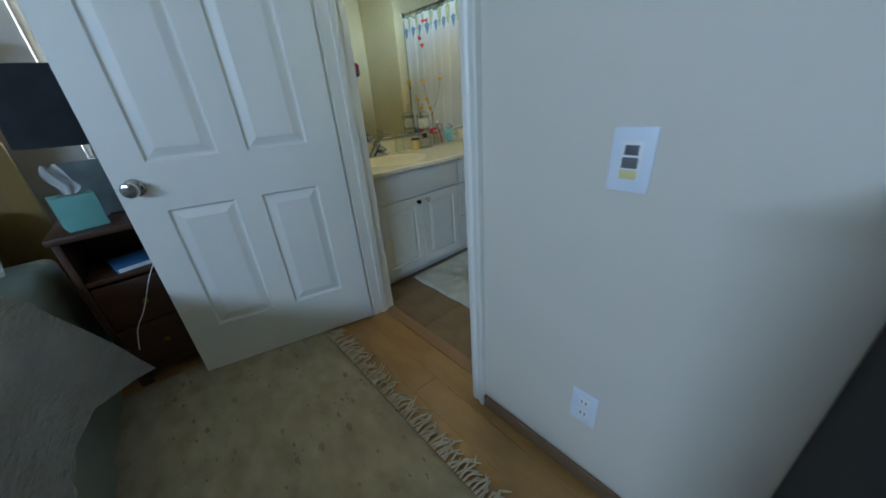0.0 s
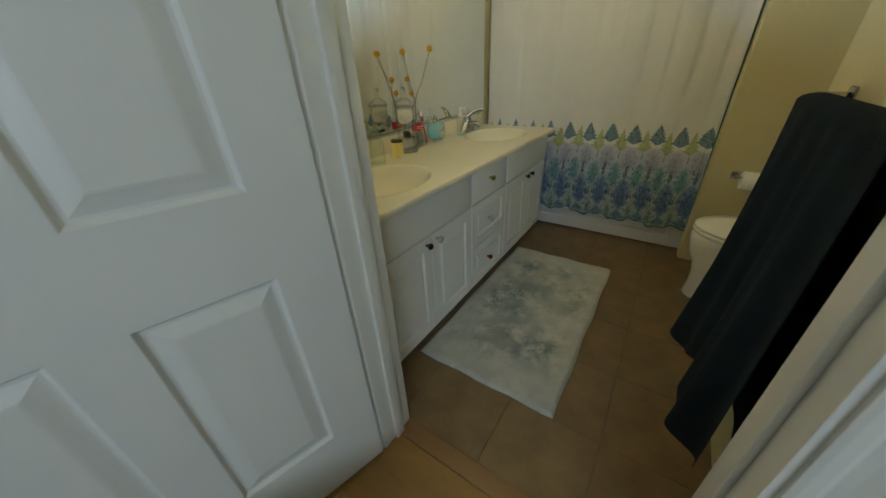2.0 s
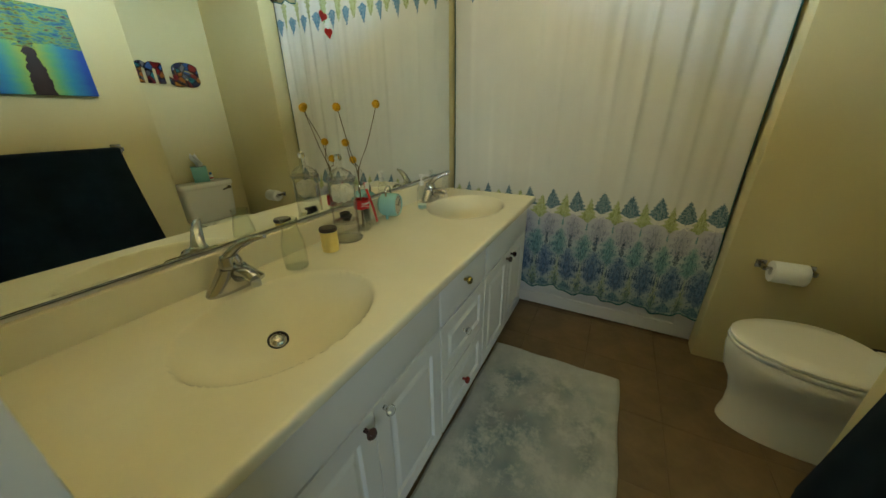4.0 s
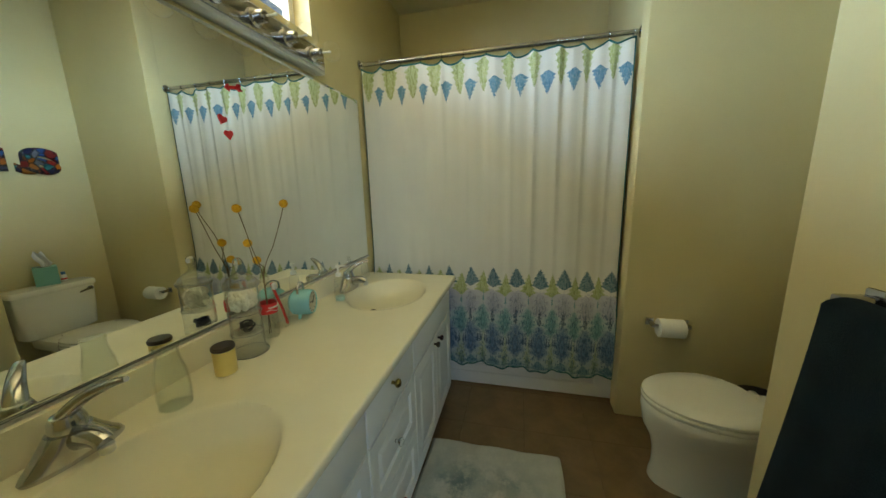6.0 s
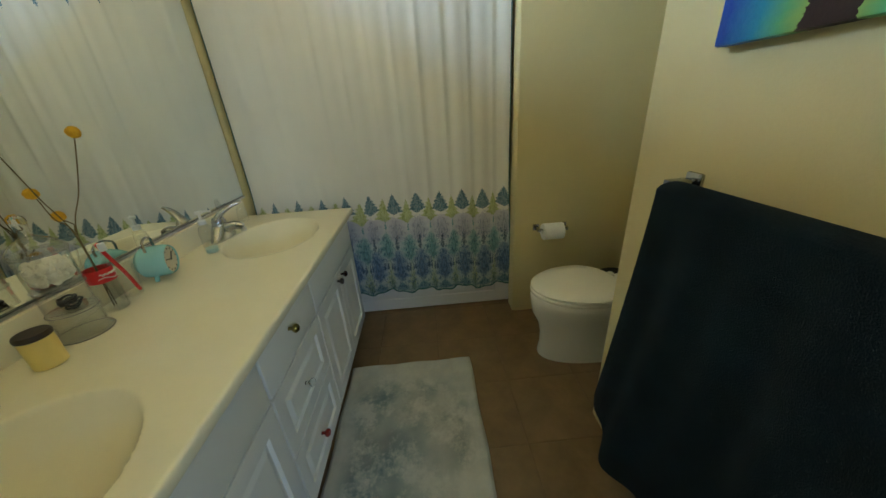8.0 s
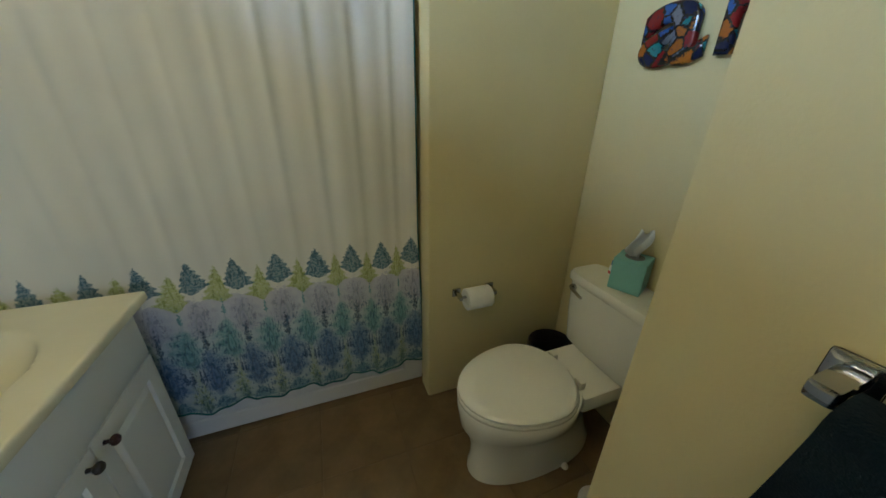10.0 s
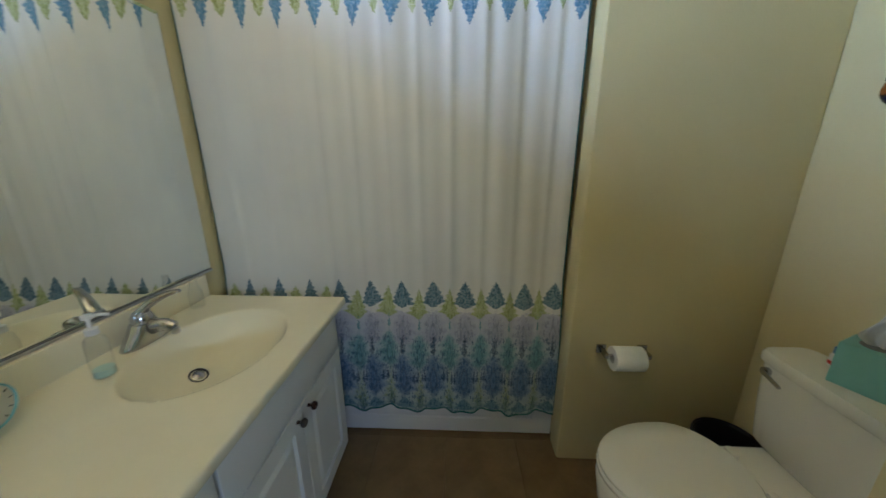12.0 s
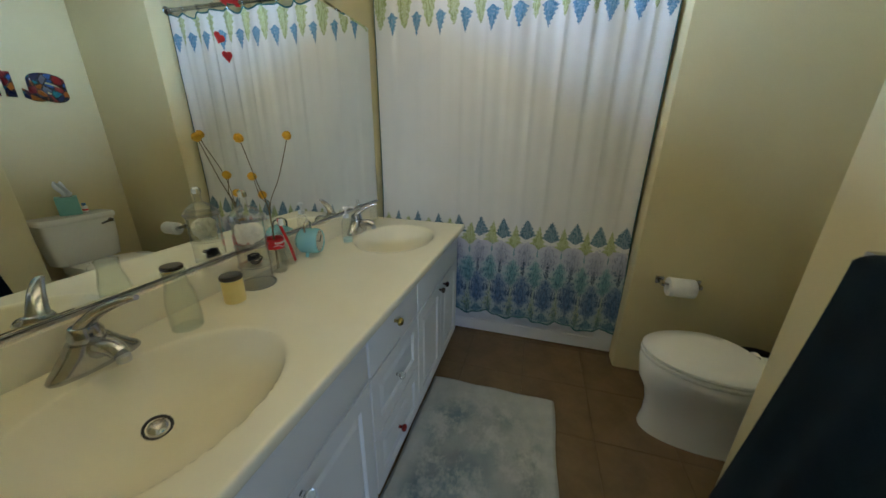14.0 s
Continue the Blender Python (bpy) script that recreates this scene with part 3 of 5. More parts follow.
structure("wall_door_bath", [(0.84, 0.90, 1.405, 2.225, 0, CEIL), (0.84, 0.90, 0.36, 0.625, 0, CEIL), (0.84, 0.90, 0.625, 1.405, 2.04, CEIL)], bath_paint, "cream painted bathroom side of the doorway wall")
structure("wall_door_bedroom", [(0.78, 0.84, 1.405, 2.57, 0, CEIL), (0.78, 0.84, -4.64, 0.625, 0, CEIL), (0.78, 0.84, 0.625, 1.405, 2.04, CEIL)], bed_paint, "beige painted bedroom wall beside the doorway")
structure("wall_towel", [(0.90, 1.950, 0.34, 0.478, 0, CEIL)], bath_paint, "cream painted partition wall with rounded corner", 0.014)
structure("wall_alcove", [(1.82, 1.946, -0.105, 0.345, 0, CEIL)], bath_paint, "cream painted side wall of the toilet alcove")
structure("wall_toilet", [(1.77, 2.83, -0.225, -0.105, 0, CEIL)], bath_paint, "cream painted wall behind the toilet")
structure("wall_paper", [(2.722, 2.83, -0.105, 0.618, 0, CEIL)], bath_paint, "cream painted wall with rounded corner beside the tub", 0.016)
structure("wall_tub_side", [(2.83, 3.72, 0.49, 0.600, 0, CEIL)], bath_paint, "cream painted end wall of the tub alcove")
structure("wall_tub_back", [(3.60, 3.72, 0.600, 2.105, 0, CEIL)], bath_paint, "cream painted back wall of the tub alcove")
structure("ceiling_bath", [(0.84, 3.72, -0.24, 2.225, CEIL, CEIL + 0.1)], ceiling_paint, "cream painted bathroom ceiling")
structure("ceiling_bedroom", [(-2.72, 0.84, -4.64, 2.57, CEIL, CEIL + 0.1)], ceiling_paint, "pale painted bedroom ceiling")
NW = (-0.115, 0.20, 0.95, 2.1)
structure("wall_north", [(-2.72, NW[0], 2.45, 2.57, 0, CEIL), (NW[1], 0.78, 2.45, 2.57, 0, CEIL), (NW[0], NW[1], 2.45, 2.57, 0, NW[2]), (NW[0], NW[1], 2.45, 2.57, NW[3], CEIL)], bed_paint, "beige bedroom wall behind the bed, with a window")
# Out of view; its distance is chosen to weaken the bedroom's bounced light.
structure("wall_south", [(-2.72, 0.78, -4.64, -4.52, 0, CEIL)], bed_paint, "beige bedroom wall")
structure("wall_west", [(-2.72, -2.60, -4.52, -1.95, 0, CEIL), (-2.72, -2.60, 0.45, 2.45, 0, CEIL), (-2.72, -2.60, -1.95, 0.45, 0, 1.60), (-2.72, -2.60, -1.95, 0.45, 1.96, CEIL)], bed_paint, "beige bedroom wall with a high window")
# Overhang out of view, added to keep steep sky light out of the window.
structure("eave", [(-0.2, 4.2, 2.23, 2.93, 2.62, 2.70)], trim_white, "unseen white painted roof eave, added to block steep sky light at the bathroom window")
structure("baseboard_bedroom", [(0.766, 0.778, -4.5, 0.563, 0, 0.05)], base_brown, "low brown wooden baseboard", 0.003)
structure("baseboard_north", [(-2.6, 0.76, 2.436, 2.448, 0, 0.05)], base_brown, "low brown wooden baseboard", 0.003)
structure("trim_door_jamb", [(0.776, 0.906, 0.615, 0.632, 0, 2.03), (0.776, 0.906, 1.398, 1.415, 0, 2.03), (0.776, 0.906, 0.615, 1.405, 2.03, 2.047),
                             (0.825, 0.862, 0.632, 0.644, 0, 2.03), (0.825, 0.862, 1.386, 1.398, 0, 2.03)], trim_white, "white painted door jamb with stop", 0.003)


def casing(name, y0, y1, z0, z1, flip):
    """A moulded door casing on the bedroom side, thick at its outer edge."""
    prof = ((0.0, 0.010), (0.12, 0.013), (0.3, 0.013), (0.42, 0.009), (0.6, 0.012), (0.85, 0.019), (1.0, 0.018))
    bm = bmesh.new()
    pts = []
    for k, d in prof:
        pts.append(((y1 + (y0 - y1) * k) if flip else (y0 + (y1 - y0) * k), d))
    loops = [[(0.779, pts[0][0], z)] + [(0.778 - d, y, z) for y, d in pts] + [(0.779, pts[-1][0], z)] for z in (z0, z1)]
    rings(bm, loops)
    return tagged(part(name, bm, trim_white), "white painted moulded door casing", "trim", kind="structure")


casing("trim_casing_right", 0.563, 0.621, 0, 2.10, True)
casing("trim_casing_left", 1.408, 1.466, 0, 2.10, False)
structure("trim_casing_head", [(0.762, 0.779, 0.621, 1.408, 2.042, 2.10)], trim_white, "white painted head casing over the doorway", 0.004)


def window(name, axis, a0, a1, z0, z1, depth, label, bars):
    """A white-framed window set deep in its wall. axis 'y': in a wall of constant y."""
    w = thing(name, (0, 0, 0), label, "window", kind="structure")

    def put(nm, p0, p1, q0, q1, d0, d1, m, bev=0.004):
        dims = (p0, p1, d0, d1, q0, q1) if axis == "y" else (d0, d1, p0, p1, q0, q1)
        return boxed(nm, dims, m, w, bev)

    f = 0.035
    d0, d1 = depth, depth + 0.035
    put("frame_side", a0, a0 + f, z0, z1, d0, d1, trim_white)
    put("frame_side", a1 - f, a1, z0, z1, d0, d1, trim_white)
    put("frame_sill", a0 + f, a1 - f, z0, z0 + f, d0, d1, trim_white)
    put("frame_head", a0 + f, a1 - f, z1 - f, z1, d0, d1, trim_white)
    step = (a1 - a0) / bars
    for i in range(bars):
        g = put("pane", a0 + i * step + (f if i == 0 else 0.014), a0 + (i + 1) * step - (f if i == bars - 1 else 0.014), z0 + f, z1 - f, d0 + 0.015, d0 + 0.019, pane_glass, 0)
        g.visible_shadow = False
        if i:
            put("mullion", a0 + i * step - 0.014, a0 + i * step + 0.014, z0 + f, z1 - f, d0, d1, trim_white)
    return w


window("window_1", "y", W0 + 0.001, W1 - 0.001, WZ0 + 0.001, WZ1 - 0.001, 2.185, "high white-framed window above the bathroom mirror", 2)
window("window_2", "x", -1.949, 0.449, 1.601, 1.959, -2.70, "high white-framed bedroom window", 3)
window("window_3", "y", NW[0] + 0.001, NW[1] - 0.001, NW[2] + 0.001, NW[3] - 0.001, 2.53, "white-framed bedroom window behind the lamp", 1)


# ---- bathroom: vanity ----
def knob(parent, x, z, material, y=-0.001, r=0.014):
    k = part("handle", lathe(((0.006, 0.0), (0.005, 0.010), (0.009, 0.013), (r, 0.019), (r, 0.024), (0.010, 0.029), (0.0, 0.030)), 18), material, parent, smooth=True)
    k.matrix_local = pose(x, y, z, 90)
    return k


FACE = 1.552


def sink_cabinet(x0, x1, label, knobs):
    c = thing("sink_cabinet", (x0, FACE, 0), label, "cabinet", "vanity cabinets")
    w = x1 - x0
    boxed("body", (0.001, w - 0.001, 0.019, 0.545, 0.075, 0.610), cabinet_white, c)
    boxed("top_rail", (0.001, w - 0.001, 0.019, 0.034, 0.6105, 0.733), cabinet_white, c)
    boxed("end_panel", (0.001, 0.018, 0.035, 0.545, 0.6105, 0.733), cabinet_white, c)
    boxed("end_panel", (w - 0.018, w - 0.001, 0.035, 0.545, 0.6105, 0.733), cabinet_white, c)
    boxed("toe_kick", (0.001, w - 0.001, 0.07, 0.085, 0.0, 0.075), cabinet_white, c)
    front = boxed("false_drawer_front", (0.004, w - 0.004, 0.0, 0.019, 0.566, 0.729), cabinet_white, c, 0.004)
    half = w / 2
    for i in range(2):
        dw, dh = half - 0.006, 0.482
        d = panelled("door", dw, dh, 0.019, [(0.052, dw - 0.052, 0.056, dh - 0.056)], cabinet_white, c, True, 0.009, 0.016)
        d.matrix_local = pose(0.004 + i * (half - 0.002), 0.0, 0.078)
        knob(d, dw - 0.034 if i == 0 else 0.034, dh - 0.030, knobs[i])
    return c


def drawer_cabinet(x0, x1, label, knobs):
    c = thing("drawer_cabinet", (x0, FACE, 0), label, "cabinet", "vanity cabinets")
    w = x1 - x0
    boxed("body", (0.001, w - 0.001, 0.019, 0.545, 0.075, 0.733), cabinet_white, c)
    boxed("toe_kick", (0.001, w - 0.001, 0.07, 0.085, 0.0, 0.075), cabinet_white, c)
    for i, (z0, z1) in enumerate(((0.566, 0.729), (0.324, 0.560), (0.078, 0.318))):
        dw, dh = w - 0.008, z1 - z0
        if i == 0:
            d = boxed("drawer", (0, dw, 0, 0.019, 0, dh), cabinet_white, c, 0.004)
        else:
            d = panelled("drawer", dw, dh, 0.019, [(0.046, dw - 0.046, 0.05, dh - 0.05)], cabinet_white, c, True, 0.009, 0.016)
        d.matrix_local = pose(0.004, 0.0, z0)
        knob(d, dw / 2 - 0.02, dh * (0.58 if i == 0 else 0.5), knobs[i])
    return c


sink_cabinet(0.975, 1.650, "white raised-panel sink cabinet with dark and clear glass knobs", (dark_glass, knob_glass))
drawer_cabinet(1.652, 2.050, "white drawer cabinet with three odd glass knobs", (brass, knob_glass, wax_red))
sink_cabinet(2.052, 2.716, "white raised-panel sink cabinet with dark knobs, beside the tub", (lid_brown, dark_glass))

BASINS = ((1.303, 1.785), (2.395, 1.798))


def top_height(x, y):
    """The top is level, with two oval bowls whose low points lie behind their middles."""
    z = 0.765
    for bx, by in BASINS:
        r = math.hypot((x - bx) / 0.236, (y - by) / 0.188)
        if r < 1.0:
            q = math.hypot((x - bx) / 0.30, (y - by - 0.075) / 0.26)
            z -= 0.138 * (1 - r ** 3.0) ** 0.85 * max(0.25, 1.0 - 0.30 * q)
        elif r < 1.05:
            z -= 0.0012 * (1.05 - r) / 0.05
    return z


def build_worktop():
    t = thing("worktop", (0, 0, 0), "cream cultured-marble double-sink vanity top on the cabinets", "countertop")
    x0, x1, y0, y1 = 0.904, 2.748, 1.520, 2.080
    bm = bmesh.new()
    nx, ny = 300, 92
    g = []
    for i in range(nx + 1):
        x = x0 + (x1 - x0) * i / nx
        col = []
        for j in range(ny + 1):
            y = y0 + 0.006 + (y1 - y0 - 0.006) * j / ny
            col.append(bm.verts.new((x, y, top_height(x, y))))
        g.append(col)
    for i in range(nx):
        for j in range(ny):
            bm.faces.new((g[i][j], g[i + 1][j], g[i + 1][j + 1], g[i][j + 1]))
    prev = [c[0] for c in g]
    for dy, z in ((0.003, 0.7635), (0.0008, 0.760), (0.0, 0.755), (0.0, 0.742), (0.002, 0.737), (0.008, 0.7345), (0.06, 0.7345)):
        cur = [bm.verts.new((v.co.x, y0 + dy, z)) for v in g and prev]
        for i in range(nx):
            bm.faces.new((prev[i + 1], prev[i], cur[i], cur[i + 1]))
        prev = cur
    for col, flip in ((g[0], 1), (g[-1], 0)):
        low = [bm.verts.new((v.co.x, v.co.y, 0.7345)) for v in col]
        for j in range(ny):
            bm.faces.new((col[j], col[j + 1], low[j + 1], low[j]))
    part("slab", bm, marble, t, smooth=True)
    boxed("backsplash", (x0, x1, 2.081, 2.103, 0.7345, 0.853), marble, t, 0.004)
    for bx, by in BASINS:
        x, y = bx + 0.012, by + 0.085
        z = top_height(x, y)
        # The ring is black to stand in for the dark gap round the stopper.
        d = part("drain", lathe(((0.0, -0.004), (0.020, -0.004), (0.0225, 0.0005), (0.025, 0.0018), (0.027, 0.0005), (0.027, -0.005)), 28), black_plastic, t, "drain with chrome stopper, the dark gap round it put in as a black ring", True)
        e = 0.004
        d.matrix_local = pose(x, y, z + 0.0045, math.degrees(math.atan2(top_height(x, y + e) - top_height(x, y - e), 2 * e)), -math.degrees(math.atan2(top_height(x + e, y) - top_height(x - e, y), 2 * e)))
        s = part("stopper", lathe(((0.0, 0.0), (0.016, 0.0), (0.018, 0.003), (0.012, 0.007), (0.0, 0.008)), 24), chrome, d, smooth=True)
        s.matrix_local = pose(0, 0, -0.0035)
    return t


build_worktop()


def faucet(x, y, turn):
    f = thing("faucet", (x, y, 0.7655), "chrome single-lever basin faucet on the vanity top", "faucet", "basin faucets")
    loops = []
    for k, (w, d, z) in enumerate(((0.079, 0.030, 0.0), (0.080, 0.031, 0.004), (0.076, 0.030, 0.012), (0.064, 0.031, 0.024), (0.049, 0.031, 0.042), (0.034, 0.030, 0.062))):
        loops.append([(w * math.copysign(abs(math.cos(a)) ** 0.85, math.cos(a)), d * math.copysign(abs(math.sin(a)) ** 0.85, math.sin(a)), z) for a in (2 * math.pi * i / 32 for i in range(32))])
    part("base", rings(bmesh.new(), loops), chrome, f, smooth=True)
    sp = bowed(((0, -0.002, 0.034), (0, -0.040, 0.050), (0, -0.072, 0.054), (0, -0.096, 0.045)), 6)
    part("spout", tube(sp, [0.024 - 0.009 * i / (len(sp) - 1) for i in range(len(sp))], 16), chrome, f, smooth=True)
    a = part("aerator", lathe(((0.012, 0.0), (0.012, 0.014), (0.009, 0.016)), 18), brushed, f, smooth=True)
    a.matrix_local = pose(0, -0.096, 0.027)
    part("collar", lathe(((0.029, 0.060), (0.029, 0.068), (0.028, 0.080), (0.022, 0.094), (0.0, 0.100)), 26), chrome, f, smooth=True)
    lv = bowed(((0, 0.012, 0.070), (0, 0.000, 0.092), (0, -0.035, 0.122), (0, -0.075, 0.140), (0, -0.105, 0.146)), 6)
    n = len(lv)
    lever = []
    for i, p in enumerate(lv):
        wdt, thk = 0.023 - 0.014 * i / (n - 1), 0.016 - 0.011 * i / (n - 1)
        lever.append([(p.x + wdt * math.cos(q), p.y + thk * math.sin(q) * 0.5, p.z + thk * math.sin(q)) for q in (2 * math.pi * k / 14 for k in range(14))])
    l = part("lever", rings(bmesh.new(), lever), chrome, f, smooth=True)
    l.matrix_local = pose(0, 0, 0, 0, 0, turn)
    return f


faucet(1.328, 2.022, 32)
faucet(2.412, 2.022, 26)


def build_mirror():
    m = thing("mirror", (0, 0, 0), "large frameless wall mirror above the vanity backsplash", "mirror")
    x0, x1, z0, z1 = 0.93, 2.802, 0.862, 1.788
    bm = bmesh.new()
    c = 0.012
    rings(bm, [[(x0, 2.1035, z0), (x1, 2.1035, z0), (x1, 2.1035, z1), (x0, 2.1035, z1)], [(x0, 2.099, z0), (x1, 2.099, z0), (x1, 2.099, z1), (x0, 2.099, z1)],
               [(x0 + c, 2.096, z0 + c), (x1 - c, 2.096, z0 + c), (x1 - c, 2.096, z1 - c), (x0 + c, 2.096, z1 - c)]])
    part("glass_sheet", bm, mirror_silver, m)
    # Thin dark strip laid along the mirror's lower edge.
    boxed("lower_edge_line", (x0, x1, 2.0945, 2.0958, 0.8625, 0.8645), grey_plastic, m, 0, "dark line along the mirror's lower edge")
    boxed("channel", (x0, x1, 2.093, 2.1035, 0.854, 0.8615), brushed, m, 0.001, "thin metal channel under the mirror")
    return m


build_mirror()


def build_light_bar():
    t = thing("light_bar", (0, 0, 0), "chrome vanity light bar with clear globe bulbs, unlit", "light fixture")
    boxed("housing", (1.062, 2.405, 2.050, 2.104, 1.800, 1.908), brushed, t, 0.006)
    boxed("face_plate", (1.072, 2.395, 2.042, 2.0495, 1.812, 1.896), chrome, t, 0.003)
    for i in range(8):
        x = 2.302 - 0.1565 * i
        s = part("socket", lathe(((0.030, 0.0), (0.030, 0.006), (0.021, 0.010), (0.020, 0.042), (0.017, 0.045)), 22), chrome, t, smooth=True)
        s.matrix_local = pose(x, 2.0415, 1.854, 90)
        b = part("bulb", lathe(((0.0135, 0.036), (0.0135, 0.052), (0.020, 0.060), (0.034, 0.072), (0.040, 0.090), (0.038, 0.106), (0.028, 0.120), (0.014, 0.128), (0.0, 0.130)), 26, cap=(False, True)), glass, s, "clear globe bulb", True)
        part("filament_stem", lathe(((0.004, 0.05), (0.003, 0.075), (0.006, 0.085), (0.001, 0.092)), 10), tissue_white, s, smooth=True)
    return t


build_light_bar()


def heart(name, x, z, r, tilt):
    bm = bmesh.new()
    pts = []
    for i in range(28):
        a = 2 * math.pi * i / 28
        pts.append((r * math.sin(a) ** 3, (r / 16) * (13 * math.cos(a) - 5 * math.cos(2 * a) - 2 * math.cos(3 * a) - math.cos(4 * a))))
    rings(bm, [[(px, 0.0, pz) for px, pz in pts], [(px * 0.9, -0.003, pz * 0.9) for px, pz in pts]])
    ob = tagged(part(name, bm, red_print), "small red heart sticker on the mirror", "sticker", "mirror stickers")
    ob.matrix_world = pose(x, 2.0955, z, 0, tilt, 0)
    return ob


heart("heart_sticker", 1.857, 1.511, 0.017, 20)
heart("heart_sticker", 1.874, 1.467, 0.017, -8)
bm = bmesh.new()
pts = [(-0.036, 0.0), (-0.02, 0.012), (-0.018, 0.005), (0.018, 0.006), (0.022, 0.013), (0.036, 0.010), (0.028, 0.0), (0.036, -0.010), (0.022, -0.012), (0.018, -0.005), (-0.018, -0.005), (-0.02, -0.012)]
rings(bm, [[(a, 0.0, b) for a, b in pts], [(a * 0.95, -0.003, b * 0.9) for a, b in pts]])
arrow = tagged(part("arrow_sticker", bm, red_print), "red arrow sticker on the mirror", "sticker", "mirror stickers")
arrow.matrix_world = pose(1.917, 2.0955, 1.621, 0, -12, 0)


# ---- bathroom: things on the vanity top ----
TOP = 0.7655


def vessel(name, place, outer, wall, material, parent=None, label="", n=30):
    """A hollow turned vessel: the outer line up, the inner line down."""
    inner = [(max(r - wall, 0.0005), h) for r, h in outer[::-1]]
    inner = [(r, max(h, outer[0][1] + wall * 1.6)) for r, h in inner]
    ob = part(name, lathe([(0.0005, outer[0][1])] + list(outer) + inner + [(0.0005, outer[0][1] + wall * 1.6)], n), material, parent, label, True)
    ob.matrix_local = pose(*place)
    return ob


carafe = tagged(vessel("glass_carafe", (1.491, 1.976, TOP), ((0.030, 0.0), (0.034, 0.004), (0.0355, 0.03), (0.0350, 0.072), (0.032, 0.096), (0.0262, 0.118), (0.0240, 0.134), (0.0240, 0.146), (0.0255, 0.156)), 0.0028, green_glass), "empty pale green glass milk carafe on the vanity top", "bottle")
part("lip", tube([(0.0242 * math.cos(q), 0.0242 * math.sin(q), 0.1565) for q in (k_ * 2 * math.pi / 36 for k_ in range(37))], 0.0016, 8), green_glass, carafe, smooth=True)
part("base_ring", tube([(0.0315 * math.cos(q), 0.0315 * math.sin(q), 0.0025) for q in (k_ * 2 * math.pi / 36 for k_ in range(37))], 0.0018, 8), green_glass, carafe, smooth=True)

c = thing("jar_candle", (1.635, 1.978, TOP), "yellow jar candle with a dark brown lid", "candle")
c.scale = (0.83, 0.83, 0.95)
part("jar", lathe(((0.030, 0.0), (0.034, 0.003), (0.0345, 0.035), (0.0345, 0.072), (0.032, 0.076)), 30), candle_wax, c, smooth=True)
part("lid", lathe(((0.0335, 0.077), (0.0365, 0.079), (0.0370, 0.086), (0.034, 0.091), (0.0, 0.0915)), 30), lid_brown, c, "dark brown lid", True)

a = thing("apothecary_jar", (1.748, 2.004, TOP), "stacked clear glass apothecary jar holding cotton and hair ties", "jar")
a.scale = (0.87, 0.87, 0.98)
vessel("foot_jar", (0, 0, 0), ((0.058, 0.0), (0.063, 0.003), (0.063, 0.010), (0.056, 0.016), (0.0535, 0.024), (0.053, 0.070), (0.0545, 0.074)), 0.0028, jar_glass, a, n=40)
vessel("middle_jar", (0, 0, 0.0755), ((0.048, 0.0), (0.0525, 0.004), (0.053, 0.020), (0.053, 0.062), (0.0545, 0.066)), 0.0028, jar_glass, a, n=40)
vessel("top_jar", (0, 0, 0.143), ((0.048, 0.0), (0.0525, 0.004), (0.053, 0.030), (0.053, 0.078), (0.056, 0.083), (0.056, 0.086)), 0.0028, jar_glass, a, n=40)
lid = vessel("lid", (0, 0, 0.2295), ((0.0545, 0.0), (0.058, 0.002), (0.058, 0.006), (0.053, 0.015), (0.038, 0.030), (0.022, 0.039), (0.0135, 0.044), (0.0120, 0.050), (0.0125, 0.070)), 0.0026, jar_glass, a, "clear glass domed lid with a knob", 40)
kb = part("knob", lathe(((0.0, 0.3000), (0.0135, 0.3005), (0.0150, 0.306), (0.0140, 0.316), (0.008, 0.3215), (0.0, 0.3225)), 24), knob_glass, lid, smooth=True)
kb.matrix_local = pose(0, 0, -0.2295)
# Opaque grey rings added to draw the dark lines at the clear glass junctions.
for z, r in ((0.0748, 0.0552), (0.1424, 0.0552), (0.2292, 0.0570), (0.2355, 0.0586), (0.0055, 0.0636)):
    part("rim", tube([(r * math.cos(q), r * math.sin(q), z) for q in (k_ * 2 * math.pi / 48 for k_ in range(49))], 0.0008, 6), grey_plastic, a, smooth=True)
rng = random.Random(4)
bm = bmesh.new()
for i in range(64):
    q, r, h = rng.uniform(0, 6.28), 0.035 * math.sqrt(rng.random()), rng.uniform(0.0, 0.046)
    bmesh.ops.create_icosphere(bm, subdivisions=3, radius=rng.uniform(0.0100, 0.0135), matrix=Matrix.Translation((r * math.cos(q), r * math.sin(q), 0.158 + h)))
for v in bm.verts:
    v.co += Vector(noise.noise_vector(v.co * 330)) * 0.0042
part("cotton_balls", bm, cotton, a, "off-white cotton balls", True)
bm = bmesh.new()
for i in range(8):
    rr = rng.uniform(0.013, 0.021)
    ring = [(rr * math.cos(k * 0.393), rr * 0.85 * math.sin(k * 0.393), rng.uniform(-0.002, 0.002)) for k in range(17)]
    m4 = pose(rng.uniform(-0.014, 0.014), rng.uniform(-0.014, 0.014), 0.085 + 0.0026 * i, rng.uniform(-14, 14), rng.uniform(-14, 14), 0)
    tube([m4 @ Vector(p) for p in ring], 0.0030, 8, bm)
part("hair_ties", bm, black_plastic, a, "black hair ties", True)

